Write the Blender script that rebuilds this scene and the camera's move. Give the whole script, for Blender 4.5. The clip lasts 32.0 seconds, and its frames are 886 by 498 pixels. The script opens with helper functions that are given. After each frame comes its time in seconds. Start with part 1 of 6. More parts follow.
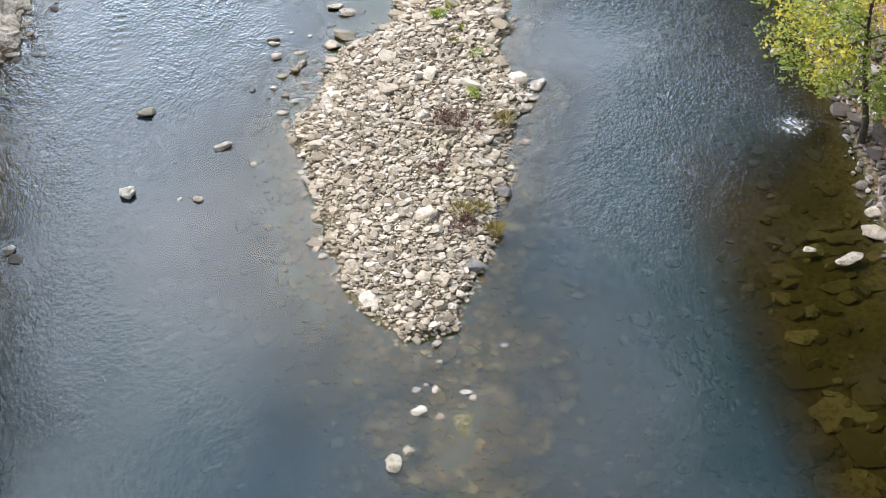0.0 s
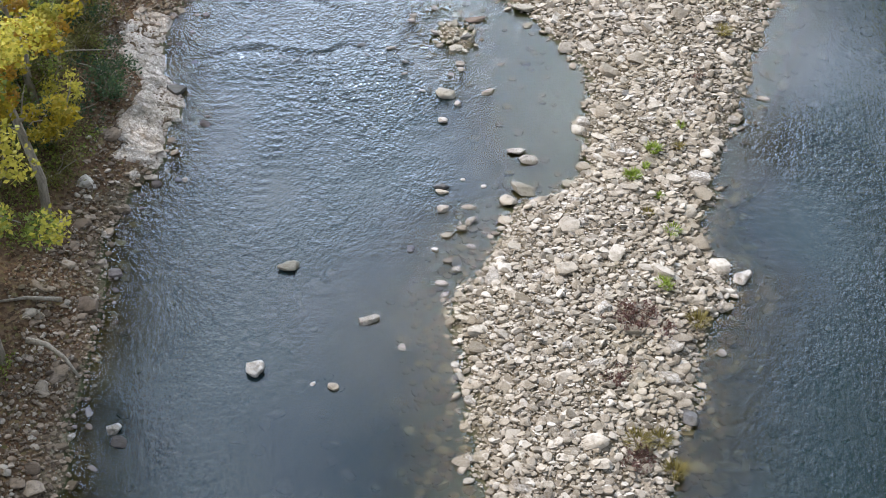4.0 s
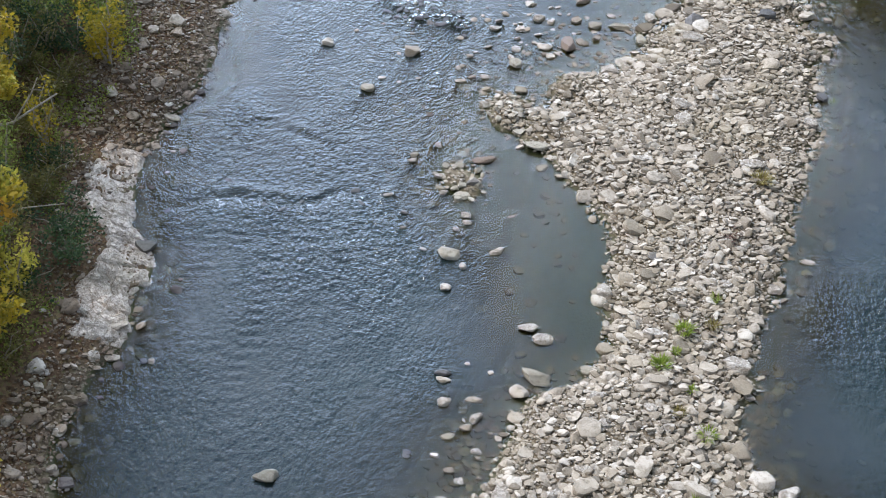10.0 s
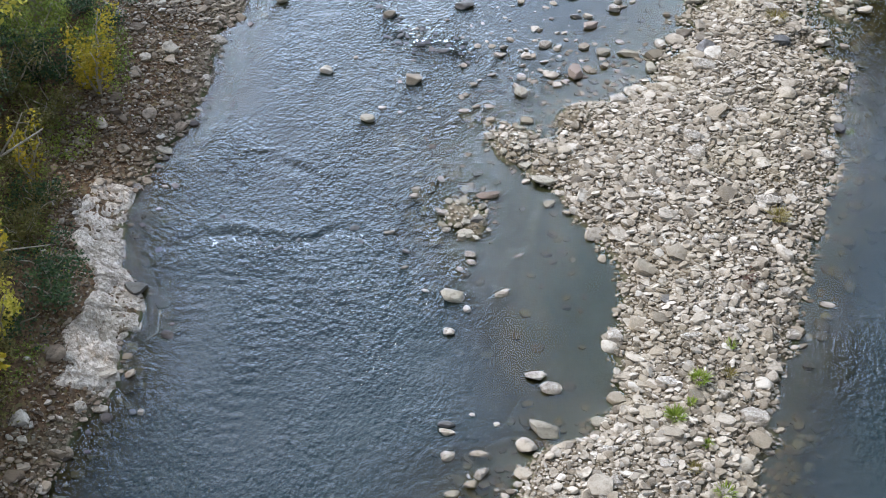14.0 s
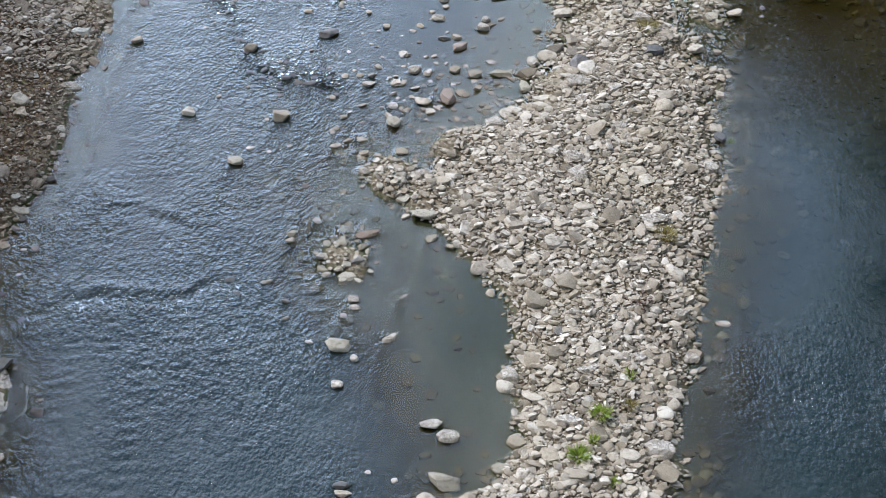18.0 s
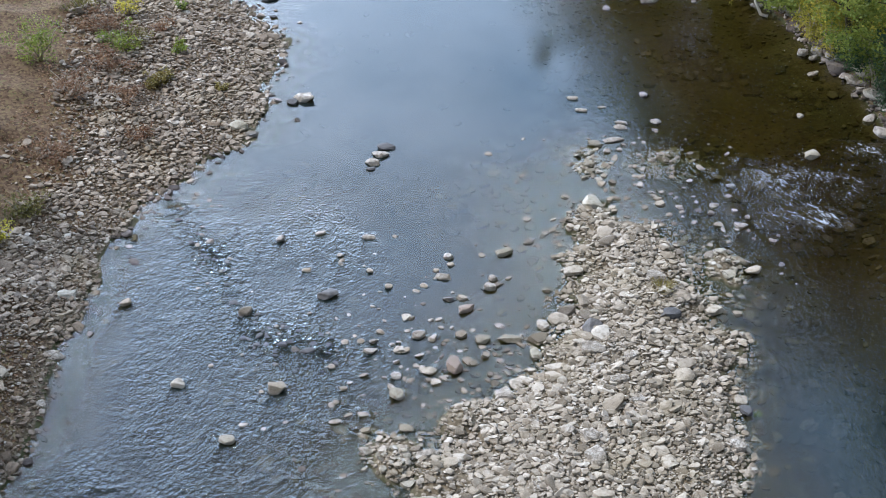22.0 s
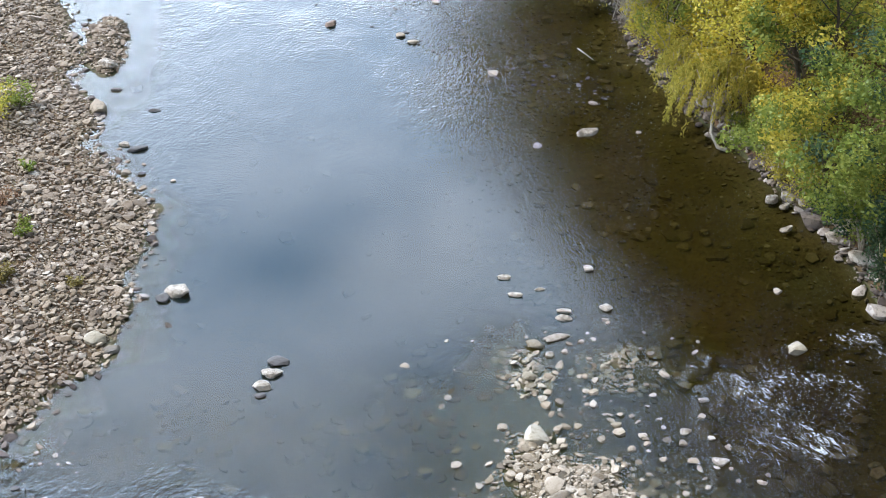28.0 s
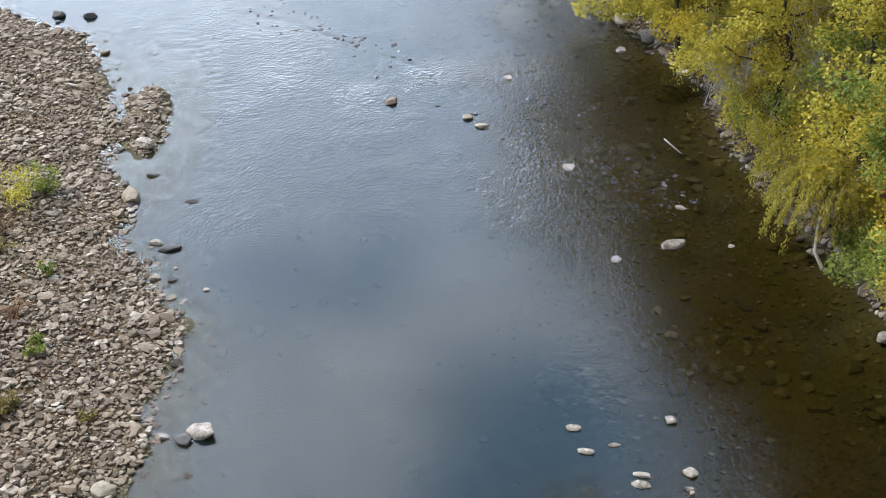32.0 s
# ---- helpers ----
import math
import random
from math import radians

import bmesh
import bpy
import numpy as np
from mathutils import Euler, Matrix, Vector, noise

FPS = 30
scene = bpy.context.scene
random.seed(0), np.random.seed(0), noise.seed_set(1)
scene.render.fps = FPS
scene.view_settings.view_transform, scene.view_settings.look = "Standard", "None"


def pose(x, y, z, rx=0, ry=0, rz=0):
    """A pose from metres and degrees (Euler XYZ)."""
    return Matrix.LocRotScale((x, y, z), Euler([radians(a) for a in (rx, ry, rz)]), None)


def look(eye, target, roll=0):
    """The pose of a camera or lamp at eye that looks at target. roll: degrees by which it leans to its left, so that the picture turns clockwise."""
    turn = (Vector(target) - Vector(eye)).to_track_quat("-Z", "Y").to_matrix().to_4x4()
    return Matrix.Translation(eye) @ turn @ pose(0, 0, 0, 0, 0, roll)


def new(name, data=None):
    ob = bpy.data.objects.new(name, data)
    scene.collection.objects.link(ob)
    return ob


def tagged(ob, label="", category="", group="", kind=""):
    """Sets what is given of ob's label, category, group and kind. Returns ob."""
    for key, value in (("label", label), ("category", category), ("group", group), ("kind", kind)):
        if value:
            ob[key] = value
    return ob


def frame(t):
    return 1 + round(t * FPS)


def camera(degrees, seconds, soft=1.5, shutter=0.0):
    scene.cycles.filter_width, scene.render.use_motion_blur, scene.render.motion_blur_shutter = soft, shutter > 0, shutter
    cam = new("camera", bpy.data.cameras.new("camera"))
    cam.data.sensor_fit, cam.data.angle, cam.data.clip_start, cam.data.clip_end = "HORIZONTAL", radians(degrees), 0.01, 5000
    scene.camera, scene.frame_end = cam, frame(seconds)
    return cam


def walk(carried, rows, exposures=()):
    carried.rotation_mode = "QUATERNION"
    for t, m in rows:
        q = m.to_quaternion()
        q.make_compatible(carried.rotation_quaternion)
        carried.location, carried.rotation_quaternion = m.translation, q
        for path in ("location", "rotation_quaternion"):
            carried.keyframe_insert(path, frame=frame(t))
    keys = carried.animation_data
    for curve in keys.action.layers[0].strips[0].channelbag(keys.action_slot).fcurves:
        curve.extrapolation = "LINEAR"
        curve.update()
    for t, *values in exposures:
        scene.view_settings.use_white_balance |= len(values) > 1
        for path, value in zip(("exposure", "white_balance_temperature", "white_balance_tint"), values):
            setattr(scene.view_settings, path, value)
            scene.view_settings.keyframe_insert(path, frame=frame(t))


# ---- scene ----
cam = camera(34.9, 32.0, soft=1.0)

# The camera's line: seconds, eye, target, lean.
PATH = [
    (0, (0.000, -0.000, 22.428), (2.258, 14.422, 8.757), 0.17),
    (0.5, (0.142, 0.637, 22.542), (1.016, 15.162, 8.821), -0.30),
    (1, (0.311, 1.226, 22.467), (0.175, 15.795, 8.765), -0.52),
    (1.5, (0.289, 1.885, 22.436), (0.220, 16.461, 8.741), -0.26),
    (2, (0.310, 2.669, 22.297), (0.285, 17.295, 8.655), -0.03),
    (2.5, (0.463, 3.641, 22.192), (0.385, 18.277, 8.562), -0.23),
    (3, (0.386, 4.628, 22.092), (0.377, 19.286, 8.485), 0.09),
    (3.5, (0.441, 5.690, 22.132), (0.411, 20.332, 8.509), 0.01),
    (5.5, (0.429, 8.925, 22.209), (0.432, 23.606, 8.627), 0.36),
    (6, (0.442, 9.492, 22.233), (0.442, 24.177, 8.655), 0.46),
    (6.5, (0.414, 10.010, 22.262), (0.427, 24.680, 8.668), 0.54),
    (7, (0.425, 10.450, 22.230), (0.430, 25.132, 8.649), 0.56),
    (7.5, (0.440, 10.878, 22.223), (0.422, 25.559, 8.642), 0.57),
    (8, (0.491, 11.229, 22.213), (0.423, 25.921, 8.643), 0.42),
    (8.5, (0.538, 11.531, 22.159), (0.424, 26.255, 8.624), 0.34),
    (9, (0.487, 11.851, 22.209), (0.395, 26.576, 8.676), 0.40),
    (9.5, (0.487, 12.150, 22.221), (0.385, 26.883, 8.696), 0.39),
    (10, (0.540, 12.405, 22.190), (0.401, 27.154, 8.683), 0.26),
    (10.5, (0.562, 12.660, 22.146), (0.410, 27.416, 8.647), 0.23),
    (11, (0.548, 12.892, 22.070), (0.407, 27.659, 8.582), 0.28),
    (11.5, (0.544, 13.089, 22.016), (0.400, 27.858, 8.529), 0.26),
    (12, (0.571, 13.271, 21.958), (0.401, 28.048, 8.482), 0.16),
    (12.5, (0.513, 13.445, 21.945), (0.362, 28.228, 8.475), 0.21),
    (13, (0.529, 13.649, 21.954), (0.360, 28.422, 8.474), 0.12),
    (13.5, (0.505, 13.802, 21.887), (0.341, 28.598, 8.432), 0.12),
    (14, (0.469, 14.018, 21.884), (0.318, 28.795, 8.407), 0.17),
    (14.5, (0.499, 14.189, 21.851), (0.319, 28.968, 8.377), 0.05),
    (16.5, (0.496, 14.866, 21.761), (0.345, 29.642, 8.283), 0.08),
    (17, (0.559, 15.032, 21.706), (0.393, 29.821, 8.242), -0.01),
    (17.5, (0.636, 15.324, 21.692), (1.079, 30.100, 8.222), -0.03),
    (18, (0.587, 15.619, 21.629), (2.069, 30.339, 8.170), 0.15),
    (18.5, (0.498, 15.997, 21.628), (2.097, 30.700, 8.165), 0.28),
    (19, (0.517, 16.396, 21.687), (2.099, 31.097, 8.218), 0.22),
    (19.5, (0.525, 16.847, 21.716), (2.118, 31.677, 8.391), 0.17),
    (20, (0.494, 17.312, 21.866), (2.131, 32.336, 8.766), 0.21),
    (20.5, (0.445, 17.747, 21.787), (2.146, 33.212, 9.221), 0.22),
    (21, (0.507, 18.133, 21.792), (2.226, 34.057, 9.814), 0.12),
    (21.5, (0.530, 18.431, 21.823), (2.298, 34.745, 10.389), 0.16),
    (22, (0.578, 18.585, 21.756), (2.318, 34.979, 10.433), 0.10),
    (22.5, (0.596, 18.735, 21.710), (2.977, 35.065, 10.410), 0.05),
    (23, (0.524, 18.932, 21.785), (3.392, 35.162, 10.456), 0.22),
    (23.5, (0.581, 19.328, 21.756), (3.437, 35.552, 10.414), 0.19),
    (24, (0.614, 19.921, 21.682), (3.481, 36.162, 10.368), 0.21),
    (24.5, (0.801, 20.707, 21.676), (3.637, 36.942, 10.345), 0.12),
    (26.5, (1.507, 24.859, 21.701), (4.357, 41.101, 10.385), -0.09),
    (27, (1.713, 26.072, 21.778), (4.574, 42.311, 10.459), -0.12),
    (27.5, (1.953, 27.252, 21.948), (4.793, 43.469, 10.593), -0.17),
    (28, (2.175, 28.310, 21.983), (4.975, 44.550, 10.651), -0.23),
    (28.5, (2.354, 29.276, 22.085), (5.051, 45.534, 10.753), -0.28),
    (29, (2.512, 30.121, 22.142), (5.095, 46.395, 10.808), -0.31),
    (29.5, (2.675, 30.869, 22.143), (5.229, 47.156, 10.820), -0.34),
    (30, (2.838, 31.565, 22.121), (5.380, 47.855, 10.799), -0.38),
    (30.5, (2.981, 32.236, 22.101), (5.516, 48.522, 10.772), -0.40),
    (31, (3.116, 32.829, 22.051), (5.643, 49.126, 10.737), -0.38),
    (31.5, (3.217, 33.407, 22.031), (5.527, 49.737, 10.717), -0.39),
    (32, (3.296, 33.962, 22.013), (5.095, 50.361, 10.706), -0.38),
]
walk(cam, [(t, look(eye, target, roll)) for t, eye, target, roll in PATH], [(0, 0.53, 7200, 13), (1, 0.42, 7150, 13), (3.5, 0.31, 6900, 13), (6, 0.10, 6650, 12), (13, 0.14, 6550, 12), (21, -0.03, 6400, 11), (23, 0.0, 6300, 12), (24.5, 0.07, 6350, 12), (28, 0.35, 6700, 11), (30, 0.31, 6900, 12), (32, 0.06, 7000, 12)])

# ---- light ----
world = bpy.data.worlds.new("sky")
scene.world = world
world.use_nodes = True
wn, wl = world.node_tree.nodes, world.node_tree.links
wn.clear()
sky = wn.new("ShaderNodeTexSky")
sky.sky_type = "NISHITA"
sky.sun_disc = False
sky.sun_elevation = radians(50)
sky.sun_rotation = radians(291)
wco = wn.new("ShaderNodeTexCoord")
wmap = wn.new("ShaderNodeMapping")
wmap.inputs["Scale"].default_value = (1.0, 1.0, 1.9)
wnoise = wn.new("ShaderNodeTexNoise")
wnoise.inputs["Scale"].default_value = 4.6
wnoise.inputs["Detail"].default_value = 6.0
wnoise.inputs["Roughness"].default_value = 0.55
wramp = wn.new("ShaderNodeValToRGB")
wramp.color_ramp.elements[0].position = 0.37
wramp.color_ramp.elements[1].position = 0.72
wgain = wn.new("ShaderNodeMix")
wgain.data_type = "RGBA"
wgain.blend_type = "MULTIPLY"
wgain.inputs["Factor"].default_value = 1.0
wgain.inputs[7].default_value = (0.11, 0.11, 0.11, 1)
cloud = wn.new("ShaderNodeMix")
cloud.data_type = "RGBA"
cloud.inputs[7].default_value = (2.05, 2.3, 2.7, 1)
veil = wn.new("ShaderNodeMix")
veil.data_type = "RGBA"
veil.inputs["Factor"].default_value = 0.55
veil.inputs[7].default_value = (0.66, 1.14, 1.8, 1)
glow_dot = wn.new("ShaderNodeVectorMath")
glow_dot.operation = "DOT_PRODUCT"
glow_dot.inputs[1].default_value = (-0.35, 0.93, 0.06)
glow = wn.new("ShaderNodeMapRange")
glow.inputs["From Min"].default_value, glow.inputs["From Max"].default_value = 0.37, 1.0
glow.inputs["To Min"].default_value, glow.inputs["To Max"].default_value = 0.5, 5.5
lit = wn.new("ShaderNodeVectorMath")
lit.operation = "SCALE"
wbg = wn.new("ShaderNodeBackground")
wbg.inputs["Strength"].default_value = 1.0
wout = wn.new("ShaderNodeOutputWorld")
wl.new(wco.outputs["Generated"], wmap.inputs["Vector"])
wl.new(wmap.outputs["Vector"], wnoise.inputs["Vector"])
wl.new(wnoise.outputs["Fac"], wramp.inputs["Fac"])
wl.new(sky.outputs["Color"], wgain.inputs[6])
wl.new(wgain.outputs[2], veil.inputs[6])
wl.new(veil.outputs[2], cloud.inputs[6])
wl.new(wramp.outputs["Color"], cloud.inputs["Factor"])
wl.new(wco.outputs["Generated"], glow_dot.inputs[0])
wl.new(glow_dot.outputs["Value"], glow.inputs["Value"])
wl.new(cloud.outputs[2], lit.inputs[0])
wl.new(glow.outputs["Result"], lit.inputs["Scale"])
wl.new(lit.outputs["Vector"], wbg.inputs["Color"])
wl.new(wbg.outputs["Background"], wout.inputs["Surface"])

sun_data = bpy.data.lights.new("sun", "SUN")
sun_data.energy, sun_data.angle, sun_data.color = 2.9, radians(10), (1.0, 0.92, 0.82)
sun = new("sun", sun_data)
sun.matrix_world = look((-60, 65, 81), (4, 40, 0))


# ---- materials ----
def material(name):
    m = bpy.data.materials.new(name)
    m.use_nodes = True
    m.node_tree.nodes.clear()
    return m, m.node_tree.nodes, m.node_tree.links


def ramp(nodes, stops):
    r = nodes.new("ShaderNodeValToRGB")
    while len(r.color_ramp.elements) < len(stops):
        r.color_ramp.elements.new(0.5)
    for e, (pos, col) in zip(r.color_ramp.elements, stops):
        e.position, e.color = pos, (*col, 1)
    return r


def noise_node(nodes, links, scale, detail=4.0, rough=0.6, vector=None):
    n = nodes.new("ShaderNodeTexNoise")
    n.inputs["Scale"].default_value, n.inputs["Detail"].default_value, n.inputs["Roughness"].default_value = scale, detail, rough
    if vector is not None:
        links.new(vector, n.inputs["Vector"])
    return n


def mix_rgb(nodes, links, fac, a, b, blend="MIX"):
    x = nodes.new("ShaderNodeMix")
    x.data_type, x.blend_type = "RGBA", blend
    for sock, v in ((x.inputs["Factor"], fac), (x.inputs[6], a), (x.inputs[7], b)):
        if isinstance(v, (int, float)):
            sock.default_value = v
        elif isinstance(v, tuple):
            sock.default_value = (*v, 1)
        else:
            links.new(v, sock)
    return x.outputs[2]


def math_node(nodes, links, op, a, b=0.0, clamp=False):
    x = nodes.new("ShaderNodeMath")
    x.operation, x.use_clamp = op, clamp
    for sock, v in ((x.inputs[0], a), (x.inputs[1], b)):
        if isinstance(v, (int, float)):
            sock.default_value = v
        else:
            links.new(v, sock)
    return x.outputs[0]


def principled(nodes, links, color, rough=0.85, bump=None, bump_strength=0.4, bump_distance=0.02, specular=0.3):
    b = nodes.new("ShaderNodeBsdfPrincipled")
    if isinstance(color, tuple):
        b.inputs["Base Color"].default_value = (*color, 1)
    else:
        links.new(color, b.inputs["Base Color"])
    b.inputs["Roughness"].default_value = rough
    b.inputs["Specular IOR Level"].default_value = specular
    if bump is not None:
        k = nodes.new("ShaderNodeBump")
        k.inputs["Strength"].default_value, k.inputs["Distance"].default_value = bump_strength, bump_distance
        links.new(bump, k.inputs["Height"])
        links.new(k.outputs["Normal"], b.inputs["Normal"])
    o = nodes.new("ShaderNodeOutputMaterial")
    links.new(b.outputs["BSDF"], o.inputs["Surface"])
    return b


def stone_material(name, stops, island, stain_shade=(0.16, 0.13, 0.09), rough=0.85, grain_tone=(0.47, 0.43, 0.365), cracks=0.0):
    """Weathered river stone: its own tone per stone, mottling, and fine grain."""
    m, n, l = material(name)
    pos = n.new("ShaderNodeNewGeometry")
    info = n.new("ShaderNodeObjectInfo")
    each = pos.outputs["Random Per Island"] if island else info.outputs["Random"]
    tone = ramp(n, stops)
    l.new(each, tone.inputs["Fac"])
    mott = noise_node(n, l, 7.0, 5.0, 0.65, pos.outputs["Position"])
    grain = noise_node(n, l, 38.0, 4.0, 0.7, pos.outputs["Position"])
    mfac = math_node(n, l, "MULTIPLY", math_node(n, l, "SUBTRACT", mott.outputs["Fac"], 0.48, True), 4.2, True)
    c = mix_rgb(n, l, mfac, tone.outputs["Color"], stain_shade)
    gfac = math_node(n, l, "MULTIPLY", math_node(n, l, "SUBTRACT", grain.outputs["Fac"], 0.46, True), 1.6, True)
    c = mix_rgb(n, l, gfac, c, grain_tone)
    pits = math_node(n, l, "MULTIPLY", math_node(n, l, "SUBTRACT", 0.44, grain.outputs["Fac"], True), 3.2, True)
    c = mix_rgb(n, l, pits, c, stain_shade)
    film = noise_node(n, l, 0.55, 3.0, 0.6, pos.outputs["Position"])
    ffac = math_node(n, l, "MULTIPLY", math_node(n, l, "SUBTRACT", film.outputs["Fac"], 0.5, True), 3.0, True)
    c = mix_rgb(n, l, math_node(n, l, "MULTIPLY", ffac, 0.5), c, mix_rgb(n, l, 0.75, stain_shade, (0.31, 0.25, 0.14)))
    relief = math_node(n, l, "ADD", mott.outputs["Fac"], math_node(n, l, "MULTIPLY", grain.outputs["Fac"], 0.35))
    if cracks:
        warp = n.new("ShaderNodeVectorMath")
        warp.operation = "MULTIPLY_ADD"
        warp.inputs[1].default_value = (0.35, 0.35, 0.35)
        l.new(mott.outputs["Color"], warp.inputs[0])
        l.new(pos.outputs["Position"], warp.inputs[2])
        for size, reach in ((cracks, 14.0), (cracks * 2.6, 9.0)):
            cell = n.new("ShaderNodeTexVoronoi")
            cell.feature = "DISTANCE_TO_EDGE"
            cell.inputs["Scale"].default_value = size
            l.new(warp.outputs["Vector"], cell.inputs["Vector"])
            line = math_node(n, l, "SUBTRACT", 1.0, math_node(n, l, "MULTIPLY", cell.outputs["Distance"], reach), True)
            c = mix_rgb(n, l, math_node(n, l, "MULTIPLY", line, 0.42), c, stain_shade)
            relief = math_node(n, l, "SUBTRACT", relief, line)
    principled(n, l, c, rough, relief, 0.7, 0.04)
    return m


PALE = [(0.0, (0.10, 0.082, 0.066)), (0.12, (0.205, 0.165, 0.122)), (0.4, (0.32, 0.264, 0.198)), (0.65, (0.40, 0.34, 0.272)), (0.88, (0.45, 0.392, 0.326)), (1.0, (0.53, 0.48, 0.415))]
BROWN = [(0.0, (0.10, 0.07, 0.05)), (0.35, (0.195, 0.142, 0.10)), (0.65, (0.28, 0.21, 0.155)), (0.85, (0.33, 0.27, 0.21)), (1.0, (0.50, 0.44, 0.37))]
BED = [(0.0, (0.06, 0.045, 0.017)), (0.4, (0.09, 0.067, 0.026)), (0.7, (0.14, 0.107, 0.048)), (0.9, (0.21, 0.17, 0.09)), (1.0, (0.28, 0.235, 0.14))]
STONE = stone_material("pale_limestone", PALE, False)
STONE_ISLAND = stone_material("pale_limestone_rubble", PALE, True)
STONE_WHITE = stone_material("white_limestone", [(0.0, (0.40, 0.35, 0.295)), (1.0, (0.55, 0.495, 0.435))], False, (0.22, 0.18, 0.135), grain_tone=(0.46, 0.415, 0.36), cracks=2.6)
STONE_DARK = stone_material("dark_river_stone", [(0.0, (0.075, 0.075, 0.08)), (1.0, (0.15, 0.14, 0.135))], False, (0.06, 0.055, 0.05), grain_tone=(0.18, 0.17, 0.165))
STONE_TAN = stone_material("tan_river_stone", [(0.0, (0.22, 0.19, 0.14)), (0.6, (0.33, 0.30, 0.24)), (1.0, (0.44, 0.41, 0.35))], False)
STONE_BANK = stone_material("bank_stone", BROWN, False, (0.06, 0.045, 0.03), grain_tone=(0.17, 0.14, 0.11))
BANK_ISLAND = stone_material("bank_rubble", BROWN, True, (0.06, 0.045, 0.03), grain_tone=(0.17, 0.14, 0.11))
SLATE = [(0.0, (0.11, 0.085, 0.066)), (0.3, (0.215, 0.165, 0.122)), (0.6, (0.295, 0.235, 0.178)), (0.9, (0.385, 0.32, 0.25)), (1.0, (0.50, 0.445, 0.38))]
SHORE = [(0.0, (0.05, 0.042, 0.04)), (0.35, (0.11, 0.09, 0.082)), (0.65, (0.20, 0.17, 0.155)), (0.88, (0.32, 0.285, 0.26)), (1.0, (0.45, 0.41, 0.37))]
STONE_SHORE = stone_material("dark_shore_rock", SHORE, False, (0.04, 0.03, 0.025), grain_tone=(0.12, 0.10, 0.09))
SHORE_ISLAND = stone_material("dark_shore_rubble", SHORE, True, (0.04, 0.03, 0.025), grain_tone=(0.12, 0.10, 0.09))
STONE_SLATE = stone_material("grey_flat_stone", SLATE, False, (0.12, 0.088, 0.06), grain_tone=(0.30, 0.25, 0.20))
SLATE_ISLAND = stone_material("grey_flat_rubble", SLATE, True, (0.12, 0.088, 0.06), grain_tone=(0.30, 0.25, 0.20))
STONE_SHELF = stone_material("crusted_limestone", [(0.0, (0.62, 0.535, 0.455)), (1.0, (0.66, 0.575, 0.50))], False, (0.27, 0.215, 0.165), grain_tone=(0.72, 0.64, 0.56), cracks=2.2)
STONE_BED = stone_material("algae_covered_stone", BED, False, (0.05, 0.04, 0.015), grain_tone=(0.13, 0.10, 0.045))
BED_ISLAND = stone_material("algae_covered_rubble", BED, True, (0.05, 0.04, 0.015), grain_tone=(0.13, 0.10, 0.045))


